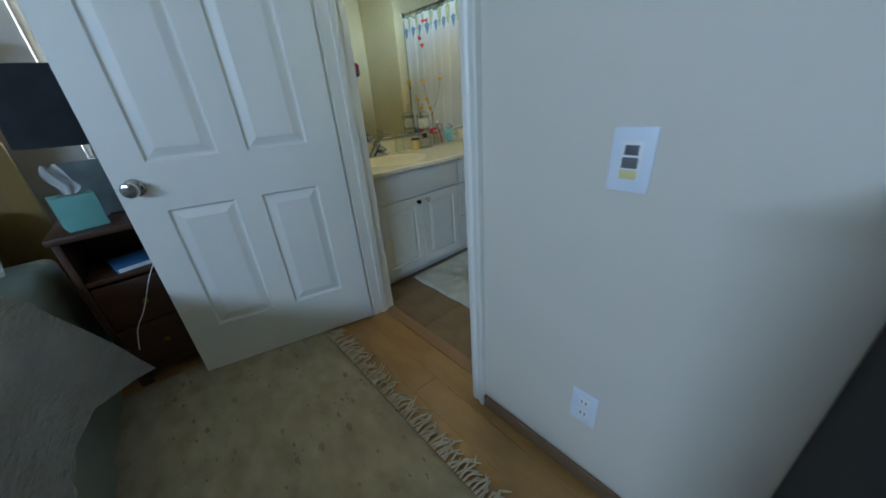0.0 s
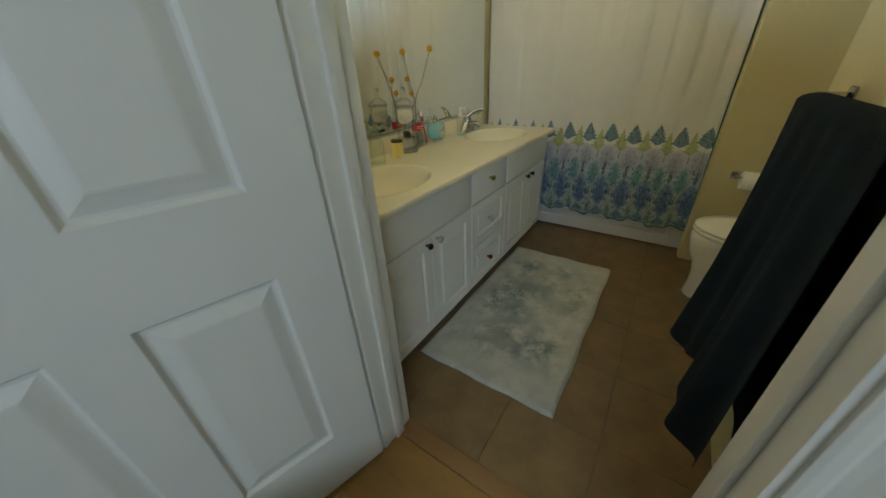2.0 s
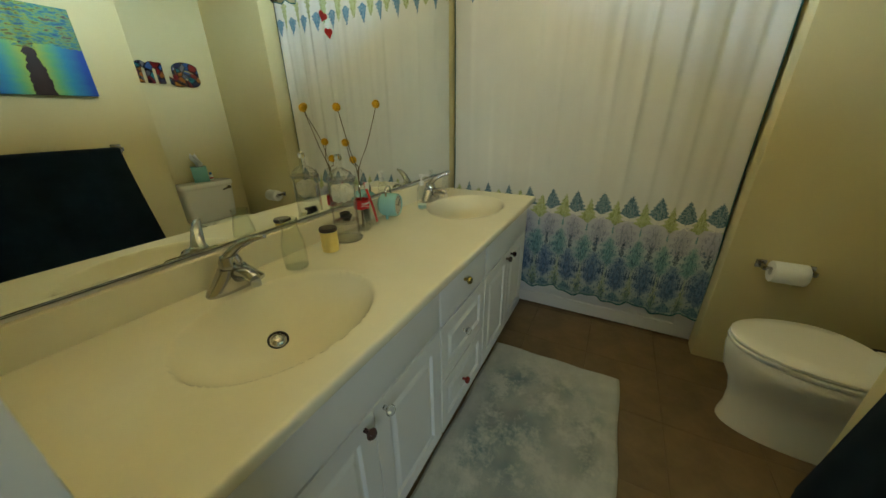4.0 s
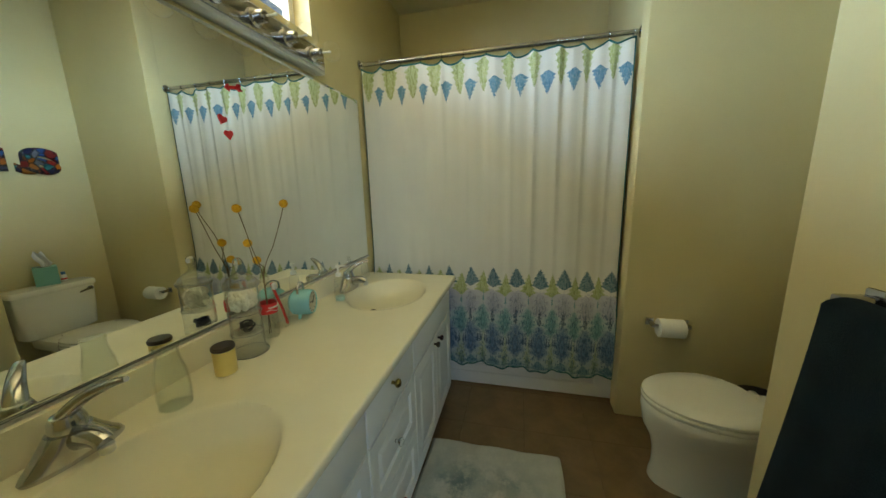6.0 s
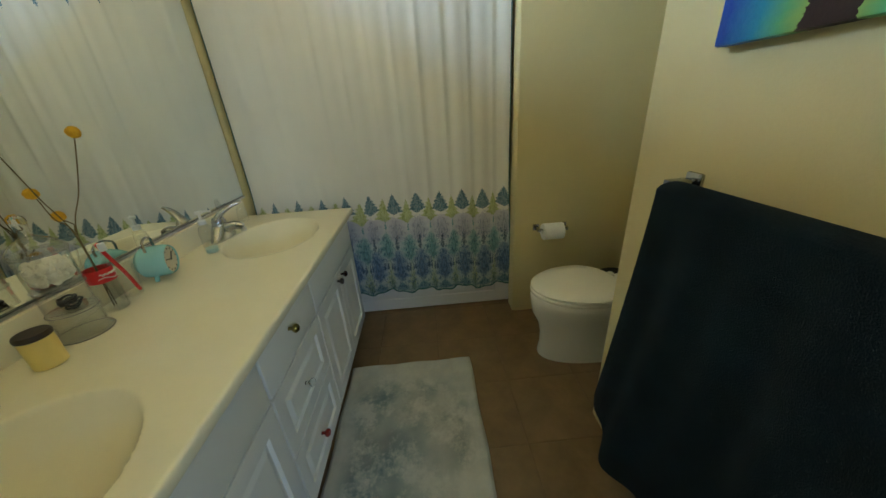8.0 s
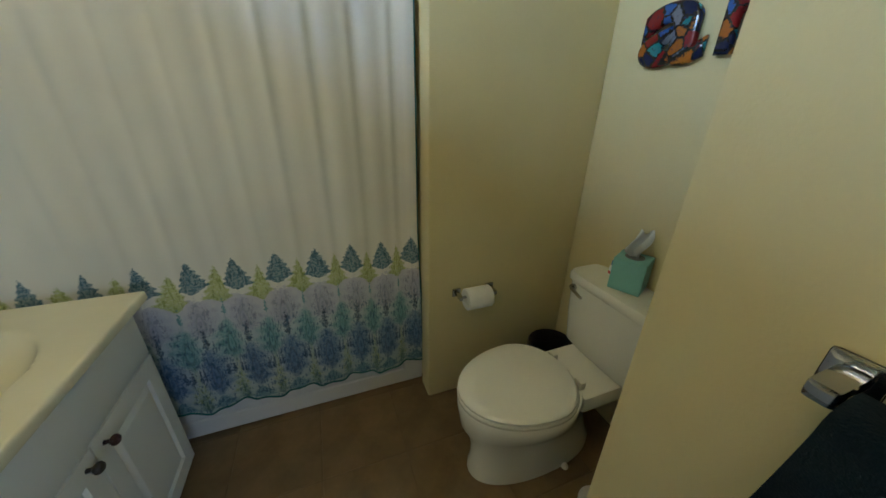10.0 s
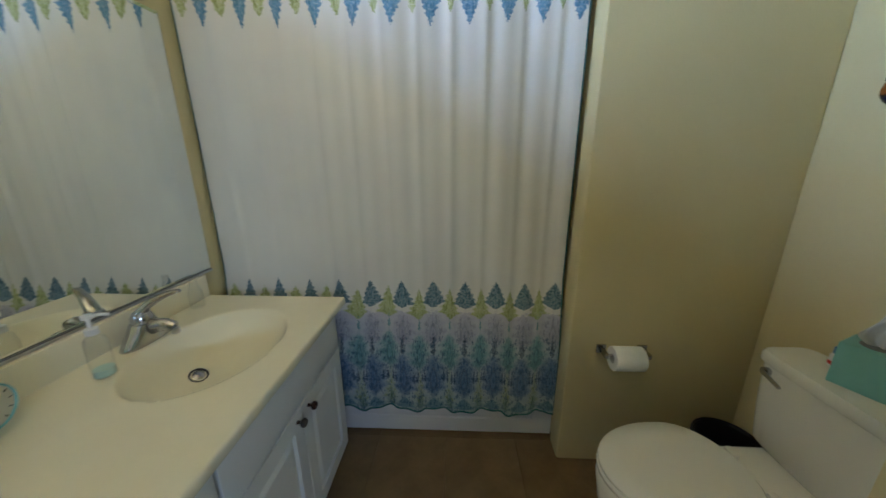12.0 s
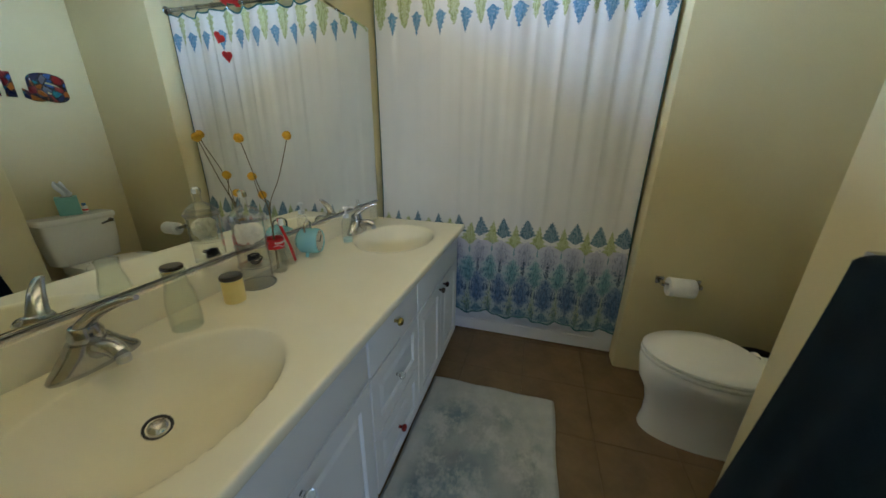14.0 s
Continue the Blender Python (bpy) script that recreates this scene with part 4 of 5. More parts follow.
b = thing("soda_bottle", (1.862, 2.022, TOP), "clear glass soda bottle with red label, holding flowers", "bottle")
vessel("glass_body", (0, 0, 0), ((0.027, 0.0), (0.029, 0.004), (0.029, 0.050), (0.027, 0.075), (0.029, 0.095), (0.0295, 0.125), (0.026, 0.150), (0.019, 0.185), (0.0145, 0.215), (0.014, 0.232), (0.0155, 0.236), (0.0155, 0.243)), 0.0026, glass, b)
part("label", lathe(((0.0297, 0.092), (0.0303, 0.098), (0.0305, 0.122), (0.0300, 0.129)), 30, cap=(False, False)), red_print, b, "red paper label with a white flourish", True)
sw = []
for i in range(25):
    q = -2.6 + 2.2 * i / 24
    sw.append((0.0309 * math.cos(q), 0.0309 * math.sin(q), 0.103 + 0.004 * math.sin(i * 0.35)))
part("label_flourish", tube(sw, 0.0011, 6), white_print, b)
sw = [(0.0309 * math.cos(-2.4 + 1.8 * i / 24), 0.0309 * math.sin(-2.4 + 1.8 * i / 24), 0.115 + 0.003 * math.sin(i * 1.5)) for i in range(25)]
part("label_lettering", tube(sw, 0.0016, 6), white_print, b)


def bloom(tip, bend):
    f = thing("billy_button_flower", (1.862, 2.022, TOP), "dried yellow billy-button flower on a bent brown stem", "flower", "dried flowers")
    t = Vector(tip) - Vector((1.862, 2.022, TOP))
    line = bowed(((0.004 * bend, 0.004, 0.010), (t.x * 0.06, 0.0, 0.225), (t.x * 0.30 + 0.014 * bend, t.y * 0.4, 0.225 + (t.z - 0.225) * 0.45), (t.x * 0.85, t.y * 0.9, 0.225 + (t.z - 0.225) * 0.86), tuple(t)), 8)
    part("stem", tube(line, 0.0013, 7), stem_brown, f, smooth=True)
    bm = bmesh.new()
    bmesh.ops.create_icosphere(bm, subdivisions=3, radius=0.0135, matrix=Matrix.Translation(t))
    for v in bm.verts:
        d = (v.co - t).normalized()
        v.co += d * 0.0018 * noise.noise(v.co * 400)
    part("flower_head", bm, ball_yellow, f, smooth=True)


for tip, bend in (((1.871, 1.916, 1.239), 1), ((1.782, 2.013, 1.230), -1), ((1.861, 2.041, 1.046), 1), ((1.834, 2.043, 1.111), -1)):
    bloom(tip, bend)

g = thing("tumbler", (1.938, 2.042, TOP), "clear glass tumbler holding a red toothbrush", "cup")
vessel("glass_body", (0, 0, 0), ((0.026, 0.0), (0.029, 0.004), (0.032, 0.05), (0.034, 0.10)), 0.0025, glass, g)
tb = thing("toothbrush", (1.938, 2.042, TOP), "red and white toothbrush leaning in the tumbler", "toothbrush")
part("handle", tube(bowed(((0.018, -0.012, 0.008), (0.0, -0.012, 0.075), (-0.026, -0.010, 0.150), (-0.034, -0.008, 0.185)), 8), 0.0052, 10), red_print, tb, smooth=True)
boxed("bristles", (-0.040, -0.024, -0.022, -0.012, 0.162, 0.186), white_print, tb, 0.002)

k = thing("alarm_clock", (2.045, 2.028, TOP), "mint twin-bell style round alarm clock with cream dial", "clock", rz=16)
k.scale = (1.24, 1.70, 1.20)
bd = part("body", lathe(((0.0, 0.0), (0.030, 0.002), (0.041, 0.010), (0.043, 0.020), (0.043, 0.045), (0.040, 0.052), (0.038, 0.054), (0.0375, 0.050)), 34), mint_metal, k, smooth=True)
bd.matrix_local = pose(0, 0.026, 0.052, 90)
di = part("dial", lathe(((0.0, 0.0), (0.0368, 0.0), (0.0368, 0.001), (0.0, 0.0015)), 34), dial_cream, k, "cream dial", True)
di.matrix_local = pose(0, -0.024, 0.052, 90)
for ang, ln, w in ((40, 0.022, 0.0016), (-75, 0.028, 0.0012)):
    h = boxed("clock_hand", (-w, w, -0.0006, 0.0006, -0.004, ln), black_plastic, k)
    h.matrix_local = pose(0, -0.0268, 0.052, 0, ang, 0)
for i in range(12):
    mk = boxed("hour_mark", (-0.0008, 0.0008, -0.0004, 0.0004, 0.028, 0.033), black_plastic, k)
    mk.matrix_local = pose(0, -0.0260, 0.052, 0, 30 * i, 0)
for sx in (-1, 1):
    part("foot", tube(((sx * 0.022, 0.0, 0.016), (sx * 0.030, 0.0, 0.0025)), (0.0045, 0.0035), 10), mint_metal, k, smooth=True)
part("carry_handle", tube(bowed(((-0.024, 0, 0.088), (-0.022, 0, 0.112), (0.0, 0, 0.122), (0.022, 0, 0.112), (0.024, 0, 0.088)), 6), 0.0026, 8), chrome, k, smooth=True)

s = thing("soap_dispenser", (2.245, 1.974, TOP), "clear plastic pump soap dispenser beside the basin", "soap dispenser")
vessel("bottle", (0, 0, 0), ((0.022, 0.0), (0.024, 0.004), (0.024, 0.085), (0.021, 0.105), (0.012, 0.116), (0.012, 0.124)), 0.002, glass, s)
part("soap", lathe(((0.0, 0.004), (0.0212, 0.004), (0.0212, 0.022), (0.0, 0.022)), 24), soap_pale, s, "small rest of blue-green soap", True)
part("pump", lathe(((0.0135, 0.118), (0.0135, 0.134), (0.005, 0.137), (0.005, 0.158), (0.011, 0.160), (0.012, 0.170), (0.0, 0.172)), 20), tissue_white, s, "white pump", True)
part("nozzle", tube(((0, 0, 0.165), (0.015, -0.018, 0.166), (0.025, -0.030, 0.160)), 0.004, 10), tissue_white, s, smooth=True)

tagged(vessel("bud_bottle", (2.640, 2.045, TOP), ((0.022, 0.0), (0.024, 0.004), (0.023, 0.06), (0.014, 0.09), (0.010, 0.11), (0.011, 0.125)), 0.002, glass), "small empty clear glass bottle in the corner", "bottle")


# ---- bathroom: tub and curtain ----
tub = thing("bathtub", (0, 0, 0), "white alcove bathtub with a panelled apron behind the curtain", "bathtub")
apron = panelled("apron", 1.488, 0.36, 0.03, [(0.09, 1.398, 0.075, 0.145), (0.09, 1.398, 0.17, 0.31)], tub_white, tub, False, 0.006, 0.02)
apron.matrix_local = pose(2.850, 2.098, 0.012, 0, 0, -90)
bm = bmesh.new()
o = [(2.852, 0.61), (3.595, 0.61), (3.595, 2.10), (2.852, 2.10)]
i1 = [(2.94, 0.72), (3.52, 0.72), (3.52, 2.0), (2.94, 2.0)]
i2 = [(3.04, 0.85), (3.45, 0.85), (3.45, 1.85), (3.04, 1.85)]
rings(bm, [[(x, y, 0.373) for x, y in o], [(x, y, 0.395) for x, y in o], [(x, y, 0.405) for x, y in i1], [(x, y, 0.09) for x, y in i2]], cap=(False, True))
part("rim_and_well", bm, tub_white, tub)

rod = thing("shower_rod", (0, 0, 0), "chrome shower curtain rod across the tub alcove", "curtain rod")
ROD = (2.866, 2.000)
part("tube", tube(((ROD[0], 0.618, ROD[1]), (ROD[0], 2.092, ROD[1])), 0.0125, 18), chrome, rod, smooth=True)
for y in (0.601, 2.093):
    fl = part("flange", lathe(((0.026, 0.0), (0.026, 0.005), (0.016, 0.011)), 22), chrome, rod, smooth=True)
    fl.matrix_local = pose(ROD[0], y if y < 1 else 2.104, ROD[1], -90 if y < 1 else 90)

CY0, CY1, HOOKS = 2.086, 0.630, 12


def fold_x(a, b):
    """Depth of the cloth at a across and b up; the folds run together at the hooks and fan out downwards."""
    k = 0.5 - 0.5 * math.cos(2 * math.pi * a * HOOKS)
    deep = 0.010 * math.sin(2 * math.pi * (a * 11.5 + 0.3 * math.sin(a * 9.0))) + 0.0055 * math.sin(2 * math.pi * (a * 23.0 + 0.2 * b))
    drift = 0.010 * math.sin(2 * math.pi * (a * 4.3 + 0.55 * b))
    side = 0.3 + 0.7 * a
    lean = min(1.0, max(0.0, (b - 0.13) / 0.25))
    lean = 0.046 * lean * lean * (3 - 2 * lean)
    return 2.812 + lean + deep * (0.12 + 0.45 * b) * side + drift * (0.35 + 0.3 * b) - 0.010 * k * max(0.0, b - 0.8)


def top_edge(a):
    k = abs(math.sin(math.pi * a * HOOKS))
    return 1.974 - 0.026 * k * (0.7 + 0.5 * math.sin(a * 23.0))


def hem(a):
    return 0.186 - 0.022 * a + 0.014 * math.sin(2 * math.pi * (a * 6.3 + 0.2)) + 0.006 * math.sin(2 * math.pi * a * 17)


def cloth(a, b):
    z0, z1 = hem(a), top_edge(a)
    z = z0 + (z1 - z0) * b
    y = CY0 + (CY1 - CY0) * a
    y += 0.006 * math.sin(2 * math.pi * (a * 11.5) + 1.0)
    return (fold_x(a, b), y - (0.012 * (1 - b) if a > 0.97 else 0.0), z)


PRINT = ((0.18, 0.148), (0.798, 0.833), (1.752, 1.737), (1.974, 1.965))


def cloth_uv(a, b):
    """Across and up the cloth, in the metres of its print."""
    z = cloth(a, b)[2] - 0.6 * (hem(a) - 0.180) * (1 - b)
    v = next((v0 + (z - z0) * (v1 - v0) / (z1 - z0) for (z0, v0), (z1, v1) in zip(PRINT, PRINT[1:]) if z <= z1), PRINT[-1][1])
    return (a * 1.8235 + 0.20 * max(0.0, a - 0.78) + 0.124, v)


curtain = thing("shower_curtain", (0, 0, 0), "white cotton shower curtain printed with blue, green and lilac medallions", "shower curtain")
part("cloth", sheet(cloth, 300, 60, 0.0, cloth_uv), curtain_print, curtain, smooth=True)
ed = [Vector(cloth(i / 300, 0)) for i in range(301)]
part("hem_binding", tube([p + Vector((0, 0, -0.003)) for p in ed], 0.0042, 6), teal_trim, curtain, "teal bound hem", True)
ed = [Vector(cloth(i / 300, 1)) for i in range(301)]
part("top_binding", tube(ed, 0.0045, 6), teal_trim, curtain, "teal bound top edge", True)
for aa in (0.0, 1.0):
    part("side_binding", sheet(lambda p, q, a0=aa: tuple(Vector(cloth(abs(a0 - 0.0035 * p), q)) + Vector((-0.0015, 0, 0))), 6, 60, 0.003), teal_trim, curtain, "teal bound side", True)
for i in range(HOOKS + 1):
    p = Vector(cloth(min(max(i / HOOKS, 0.006), 0.994), 1.0))
    ring = [(ROD[0] + 0.017 * math.sin(q), p.y, ROD[1] + 0.001 + 0.017 * math.cos(q)) for q in (k * 2 * math.pi / 16 for k in range(15))]
    part("hook", tube(ring + [(p.x, p.y, p.z - 0.006)], 0.0016, 6), chrome, curtain, smooth=True)


# ---- bathroom: toilet ----
def oval(cx, cy, hw, front, back, z, n=40, sharp=1.0):
    pts = []
    for i in range(n):
        q = 2 * math.pi * i / n
        c, s_ = math.cos(q), math.sin(q)
        pts.append((cx + hw * math.copysign(abs(c) ** sharp, c), cy + (front if s_ > 0 else back) * math.copysign(abs(s_) ** sharp, s_), z))
    return pts


toilet = thing("toilet", (2.340, -0.104, 0), "white porcelain two-piece toilet with its lid closed", "toilet")
part("bowl", rings(bmesh.new(), [oval(0, 0.398, 0.116, 0.286, 0.27, 0.0, sharp=0.9), oval(0, 0.398, 0.115, 0.284, 0.27, 0.025, sharp=0.9), oval(0, 0.398, 0.112, 0.278, 0.25, 0.07), oval(0, 0.402, 0.113, 0.276, 0.23, 0.14),
                                 oval(0, 0.415, 0.124, 0.278, 0.21, 0.205), oval(0, 0.440, 0.150, 0.284, 0.20, 0.265), oval(0, 0.458, 0.170, 0.272, 0.20, 0.31), oval(0, 0.468, 0.179, 0.268, 0.20, 0.345), oval(0, 0.468, 0.180, 0.266, 0.20, 0.368), oval(0, 0.468, 0.176, 0.262, 0.20, 0.374)]), porcelain, toilet, smooth=True)
boxed("deck", (-0.13, 0.13, 0.055, 0.318, 0.30, 0.373), porcelain, toilet, 0.02)
part("seat", rings(bmesh.new(), [oval(0, 0.468, 0.178, 0.266, 0.170, 0.377), oval(0, 0.468, 0.182, 0.270, 0.172, 0.382), oval(0, 0.468, 0.182, 0.270, 0.172, 0.391), oval(0, 0.468, 0.178, 0.266, 0.170, 0.395)]), porcelain, toilet, smooth=True)
part("lid", rings(bmesh.new(), [oval(0, 0.468, 0.174, 0.262, 0.155, 0.398), oval(0, 0.468, 0.180, 0.268, 0.158, 0.402), oval(0, 0.468, 0.180, 0.268, 0.158, 0.410), oval(0, 0.468, 0.172, 0.260, 0.152, 0.417), oval(0, 0.468, 0.12, 0.20, 0.11, 0.420)]), porcelain, toilet, smooth=True)
for sx in (-1, 1):
    boxed("hinge", (sx * 0.075 - 0.018, sx * 0.075 + 0.018, 0.286, 0.310, 0.374, 0.408), porcelain, toilet, 0.006)


def tank_ring(w, d, z, r=0.7):
    return [(w * math.copysign(abs(math.cos(q)) ** r, math.cos(q)) * 1.0, 0.093 + 0.90 * d * math.copysign(abs(math.sin(q)) ** r, math.sin(q)), z) for q in (2 * math.pi * i / 44 for i in range(44))]


part("tank", rings(bmesh.new(), [tank_ring(0.165, 0.070, 0.374, 0.45), tank_ring(0.180, 0.080, 0.385, 0.4), tank_ring(0.193, 0.088, 0.52, 0.35), tank_ring(0.200, 0.092, 0.66, 0.33)]), porcelain, toilet, smooth=True)
part("tank_lid", rings(bmesh.new(), [tank_ring(0.205, 0.096, 0.662, 0.33), tank_ring(0.211, 0.100, 0.667, 0.33), tank_ring(0.211, 0.100, 0.690, 0.33), tank_ring(0.204, 0.094, 0.701, 0.33), tank_ring(0.15, 0.05, 0.704, 0.4)]), porcelain, toilet, smooth=True)
lv = part("flush_lever", tube(((0.158, 0.172, 0.640), (0.158, 0.186, 0.640)), 0.014, 16), chrome, toilet, "chrome flush lever", True)
part("lever_arm", tube(((0.158, 0.188, 0.640), (0.128, 0.194, 0.636), (0.093, 0.196, 0.628)), (0.008, 0.007, 0.006), 10), chrome, lv, smooth=True)
for sx in (-1, 1):
    part("bolt_cap", lathe(((0.014, 0.0), (0.014, 0.008), (0.008, 0.016), (0.0, 0.018)), 16, sx * 0.118, 0.32, 0.0), porcelain, toilet, smooth=True)


def tissue_box(place, size, turn, label):
    t = thing("tissue_box", place, label, "tissue box", "tissue boxes", rz=turn)
    w, h = size
    boxed("carton", (-w / 2, w / 2, -w / 2, w / 2, 0, h), teal_card, t, 0.003)
    part("opening", lathe(((w * 0.30, h + 0.0003), (w * 0.30, h + 0.0012)), 24), grey_plastic, t)

    def leaf(a, b):
        wide = w * (0.26 + 0.34 * math.sin(min(1.0, b * 1.25) * math.pi * 0.62))
        x = (a - 0.5) * wide + 0.010 * math.sin(b * 5)
        y = w * 0.10 * math.sin(a * 9 + b * 3) * (0.4 + 0.8 * b) + w * 0.08 * math.sin(b * 4)
        return (x, y, h - 0.002 + w * b * (0.98 - 1.1 * (a - 0.42) ** 2 + 0.10 * math.sin(a * 11)))

    part("tissue", sheet(leaf, 36, 16, 0.0012), tissue_white, t, "white tissue pulled up", True)
    return t


tissue_box((2.350, -0.026, 0.7045), (0.106, 0.120), 25, "teal cube tissue box on the toilet tank")
sm = thing("travel_bottle", (2.440, -0.050, 0.7035), "small red, white and blue plastic bottle on the tank", "bottle")
part("body", lathe(((0.014, 0.0), (0.015, 0.003), (0.015, 0.035), (0.011, 0.042)), 18), white_print, sm, smooth=True)
part("band", lathe(((0.0152, 0.008), (0.0155, 0.009), (0.0155, 0.018), (0.0152, 0.019)), 18, cap=(False, False)), red_print, sm, smooth=True)
part("cap", lathe(((0.011, 0.043), (0.011, 0.060), (0.009, 0.062), (0.0, 0.062)), 18), book_blue, sm, smooth=True)

tp = thing("toilet_paper_holder", (2.7215, 0.414, 0.572), "chrome toilet paper holder with a white roll", "toilet paper")
for sy in (-1, 1):
    boxed("post_plate", (-0.008, -0.0005, sy * 0.079 - 0.019, sy * 0.079 + 0.019, -0.019, 0.019), chrome, tp, 0.004)
    boxed("post", (-0.062, -0.0085, sy * 0.079 - 0.008, sy * 0.079 + 0.008, -0.010, 0.010), chrome, tp, 0.004)
part("roller", tube(((-0.050, -0.0705, 0), (-0.050, 0.0705, 0)), 0.006, 12), chrome, tp, smooth=True)
rl = part("paper_roll", lathe(((0.019, 0.0), (0.045, 0.0), (0.0465, 0.002), (0.0465, 0.110), (0.045, 0.112), (0.019, 0.112), (0.018, 0.110), (0.018, 0.002)), 36, cap=(False, False)), paper_roll, tp, "white toilet paper roll", True)
rl.matrix_local = pose(-0.052, 0.056, -0.012, 90)

tb = thing("toilet_brush_holder", (2.015, 0.300, 0), "white and pale blue plastic toilet brush holder on the floor", "toilet brush")
vessel("cup", (0, 0, 0), ((0.050, 0.0), (0.052, 0.004), (0.050, 0.08), (0.055, 0.165), (0.057, 0.170)), 0.003, white_print, tb)
part("sleeve", lathe(((0.0525, 0.02), (0.0535, 0.024), (0.0525, 0.10), (0.0560, 0.140), (0.0555, 0.144)), 30, cap=(False, False)), teal_card, tb, "pale blue sleeve", True)
part("brush", tube(((0.0, 0.0, 0.012), (0.004, 0.0, 0.10), (0.006, -0.002, 0.30)), (0.030, 0.026, 0.008), 14), tissue_white, tb, smooth=True)

bn = thing("waste_bin", (2.580, 0.045, 0), "black plastic waste bin behind the toilet", "waste bin")
vessel("bucket", (0, 0, 0), ((0.080, 0.0), (0.085, 0.005), (0.098, 0.18), (0.104, 0.27), (0.108, 0.273), (0.108, 0.279)), 0.003, black_plastic, bn)
part("bin_liner", lathe(((0.101, 0.255), (0.110, 0.281), (0.113, 0.276), (0.112, 0.246), (0.114, 0.231)), 30, cap=(False, False)), black_plastic, bn, smooth=True)


def letter(ch, x0, x1, z0, z1, label):
    """A puffy moulded letter on the wall behind the toilet, from x0 down to x1."""
    cu = bpy.data.curves.new("letter", "FONT")
    cu.body, cu.size, cu.extrude, cu.bevel_depth, cu.offset, cu.bevel_resolution = ch, 0.26, 0.003, 0.012, 0.0, 4
    tmp = bpy.data.objects.new("tmp", cu)
    scene.collection.objects.link(tmp)
    bpy.context.view_layer.update()
    me = bpy.data.meshes.new_from_object(tmp.evaluated_get(bpy.context.evaluated_depsgraph_get()))
    bpy.data.objects.remove(tmp)
    me.materials.clear()
    me.materials.append(scraps)
    xs, ys, zs = zip(*(tuple(v.co) for v in me.vertices))
    for v in me.vertices:
        v.co = ((v.co.x - min(xs)) / (max(xs) - min(xs)) * (x0 - x1), (v.co.y - min(ys)) / (max(ys) - min(ys)) * (z1 - z0), v.co.z - min(zs))
    ob = new("wall_letter", me)
    ob.matrix_world = pose(x0, -0.1045, z0, 90, 0, 180)
    return tagged(ob, label, "wall letter", "wall letters")


letter("a", 2.582, 2.368, 1.425, 1.600, "collaged wall letter a in glossy comic-book colours")
letter("m", 2.336, 2.160, 1.440, 1.585, "collaged wall letter m in glossy comic-book colours")

cv = thing("painting", (1.520, 0.479, 1.508), "blue and green canvas painted with a dark tree", "painting")
boxed("canvas", (-0.21, 0.21, 0.0, 0.030, -0.195, 0.195), canvas_paint, cv, 0.004)

bar = thing("towel_bar", (0, 0.4785, 1.042), "chrome towel bar with square posts on the partition wall", "towel bar")
for x in (1.722, 1.080):
    boxed("post_plate", (x - 0.024, x + 0.024, 0.0, 0.010, -0.024, 0.024), chrome, bar, 0.006)
    boxed("post", (x - 0.013, x + 0.013, 0.011, 0.072, -0.012, 0.012), chrome, bar, 0.006)
boxed("rail", (1.094, 1.708, 0.052, 0.070, -0.009, 0.009), chrome, bar, 0.003)


def towel_form(a, b):
    """Over the bar: b 0 at the hem behind, 1 at the hem in front; a runs along the bar."""
    x = 1.10 + 0.606 * a
    fold = 0.5 - 0.5 * math.cos(2 * math.pi * (a * 2.0 + 0.02)) + 0.22 * math.sin(2 * math.pi * (a * 5.3 + 0.3))
    if b < 0.40:
        t = b / 0.40
        drop = 0.78 + 0.02 * math.sin(a * 9)
        return (x + 0.06 * (1 - t) * (a - 0.4), 0.506 + 0.008 * math.sin(a * 15) * (1 - t), 1.036 - drop * (1 - t))
    if b < 0.48:
        q = math.pi * (b - 0.40) / 0.08
        return (x, 0.545 - 0.039 * math.cos(q), 1.036 + 0.018 * math.sin(q))
    t = (b - 0.48) / 0.52
    drop = 0.76 - 0.03 * math.sin(2 * math.pi * (a * 2.0 + 0.35))
    flare = t ** 1.2
    return (x + 0.15 * flare * (a - 0.45), 0.584 + (0.012 + 0.050 * fold) * flare + 0.006 * fold, 1.036 - drop * t)


tagged(part("bath_towel", sheet(towel_form, 64, 80, 0.015), towel_navy, smooth=True), "dark navy terry bath towel hung over the towel bar", "towel")


def mat_form(a, b):
    x, y = 1.190 + 1.155 * a, 0.948 + 0.622 * b
    x += 0.003 * math.sin(b * 17) * (1 if a > 0.5 else -1) * (abs(a - 0.5) * 2) ** 8
    y += 0.003 * math.sin(a * 19) * (abs(b - 0.5) * 2) ** 8
    e = min(a * 1.155, (1 - a) * 1.155, b * 0.612, (1 - b) * 0.612)
    h = 0.016 * min(1.0, e / 0.014) ** 0.5
    return (x, y, 0.002 + h + 0.003 * noise.noise((x * 14, y * 14, 0)) * min(1.0, e / 0.02) + 0.0015 * noise.noise((x * 60, y * 60, 3)))


tagged(part("bath_mat", sheet(mat_form, 170, 90), bath_mat_cloth, smooth=True), "pale grey-blue mottled pile bath mat on the tile floor", "bath mat")


# ---- bedroom ----
door = thing("door_1", (0.760, 1.397, 0.012), "white six-panel door standing open into the bedroom", "door", kind="structure", rz=180 - 15.3)
DW, DH = 0.806, 2.015
P = [(0.128, 0.358), (0.456, 0.688)]
panels = [(a, b, z0, z1) for a, b in P for z0, z1 in ((0.228, 0.780), (0.963, 1.60), (1.70, 1.895))]
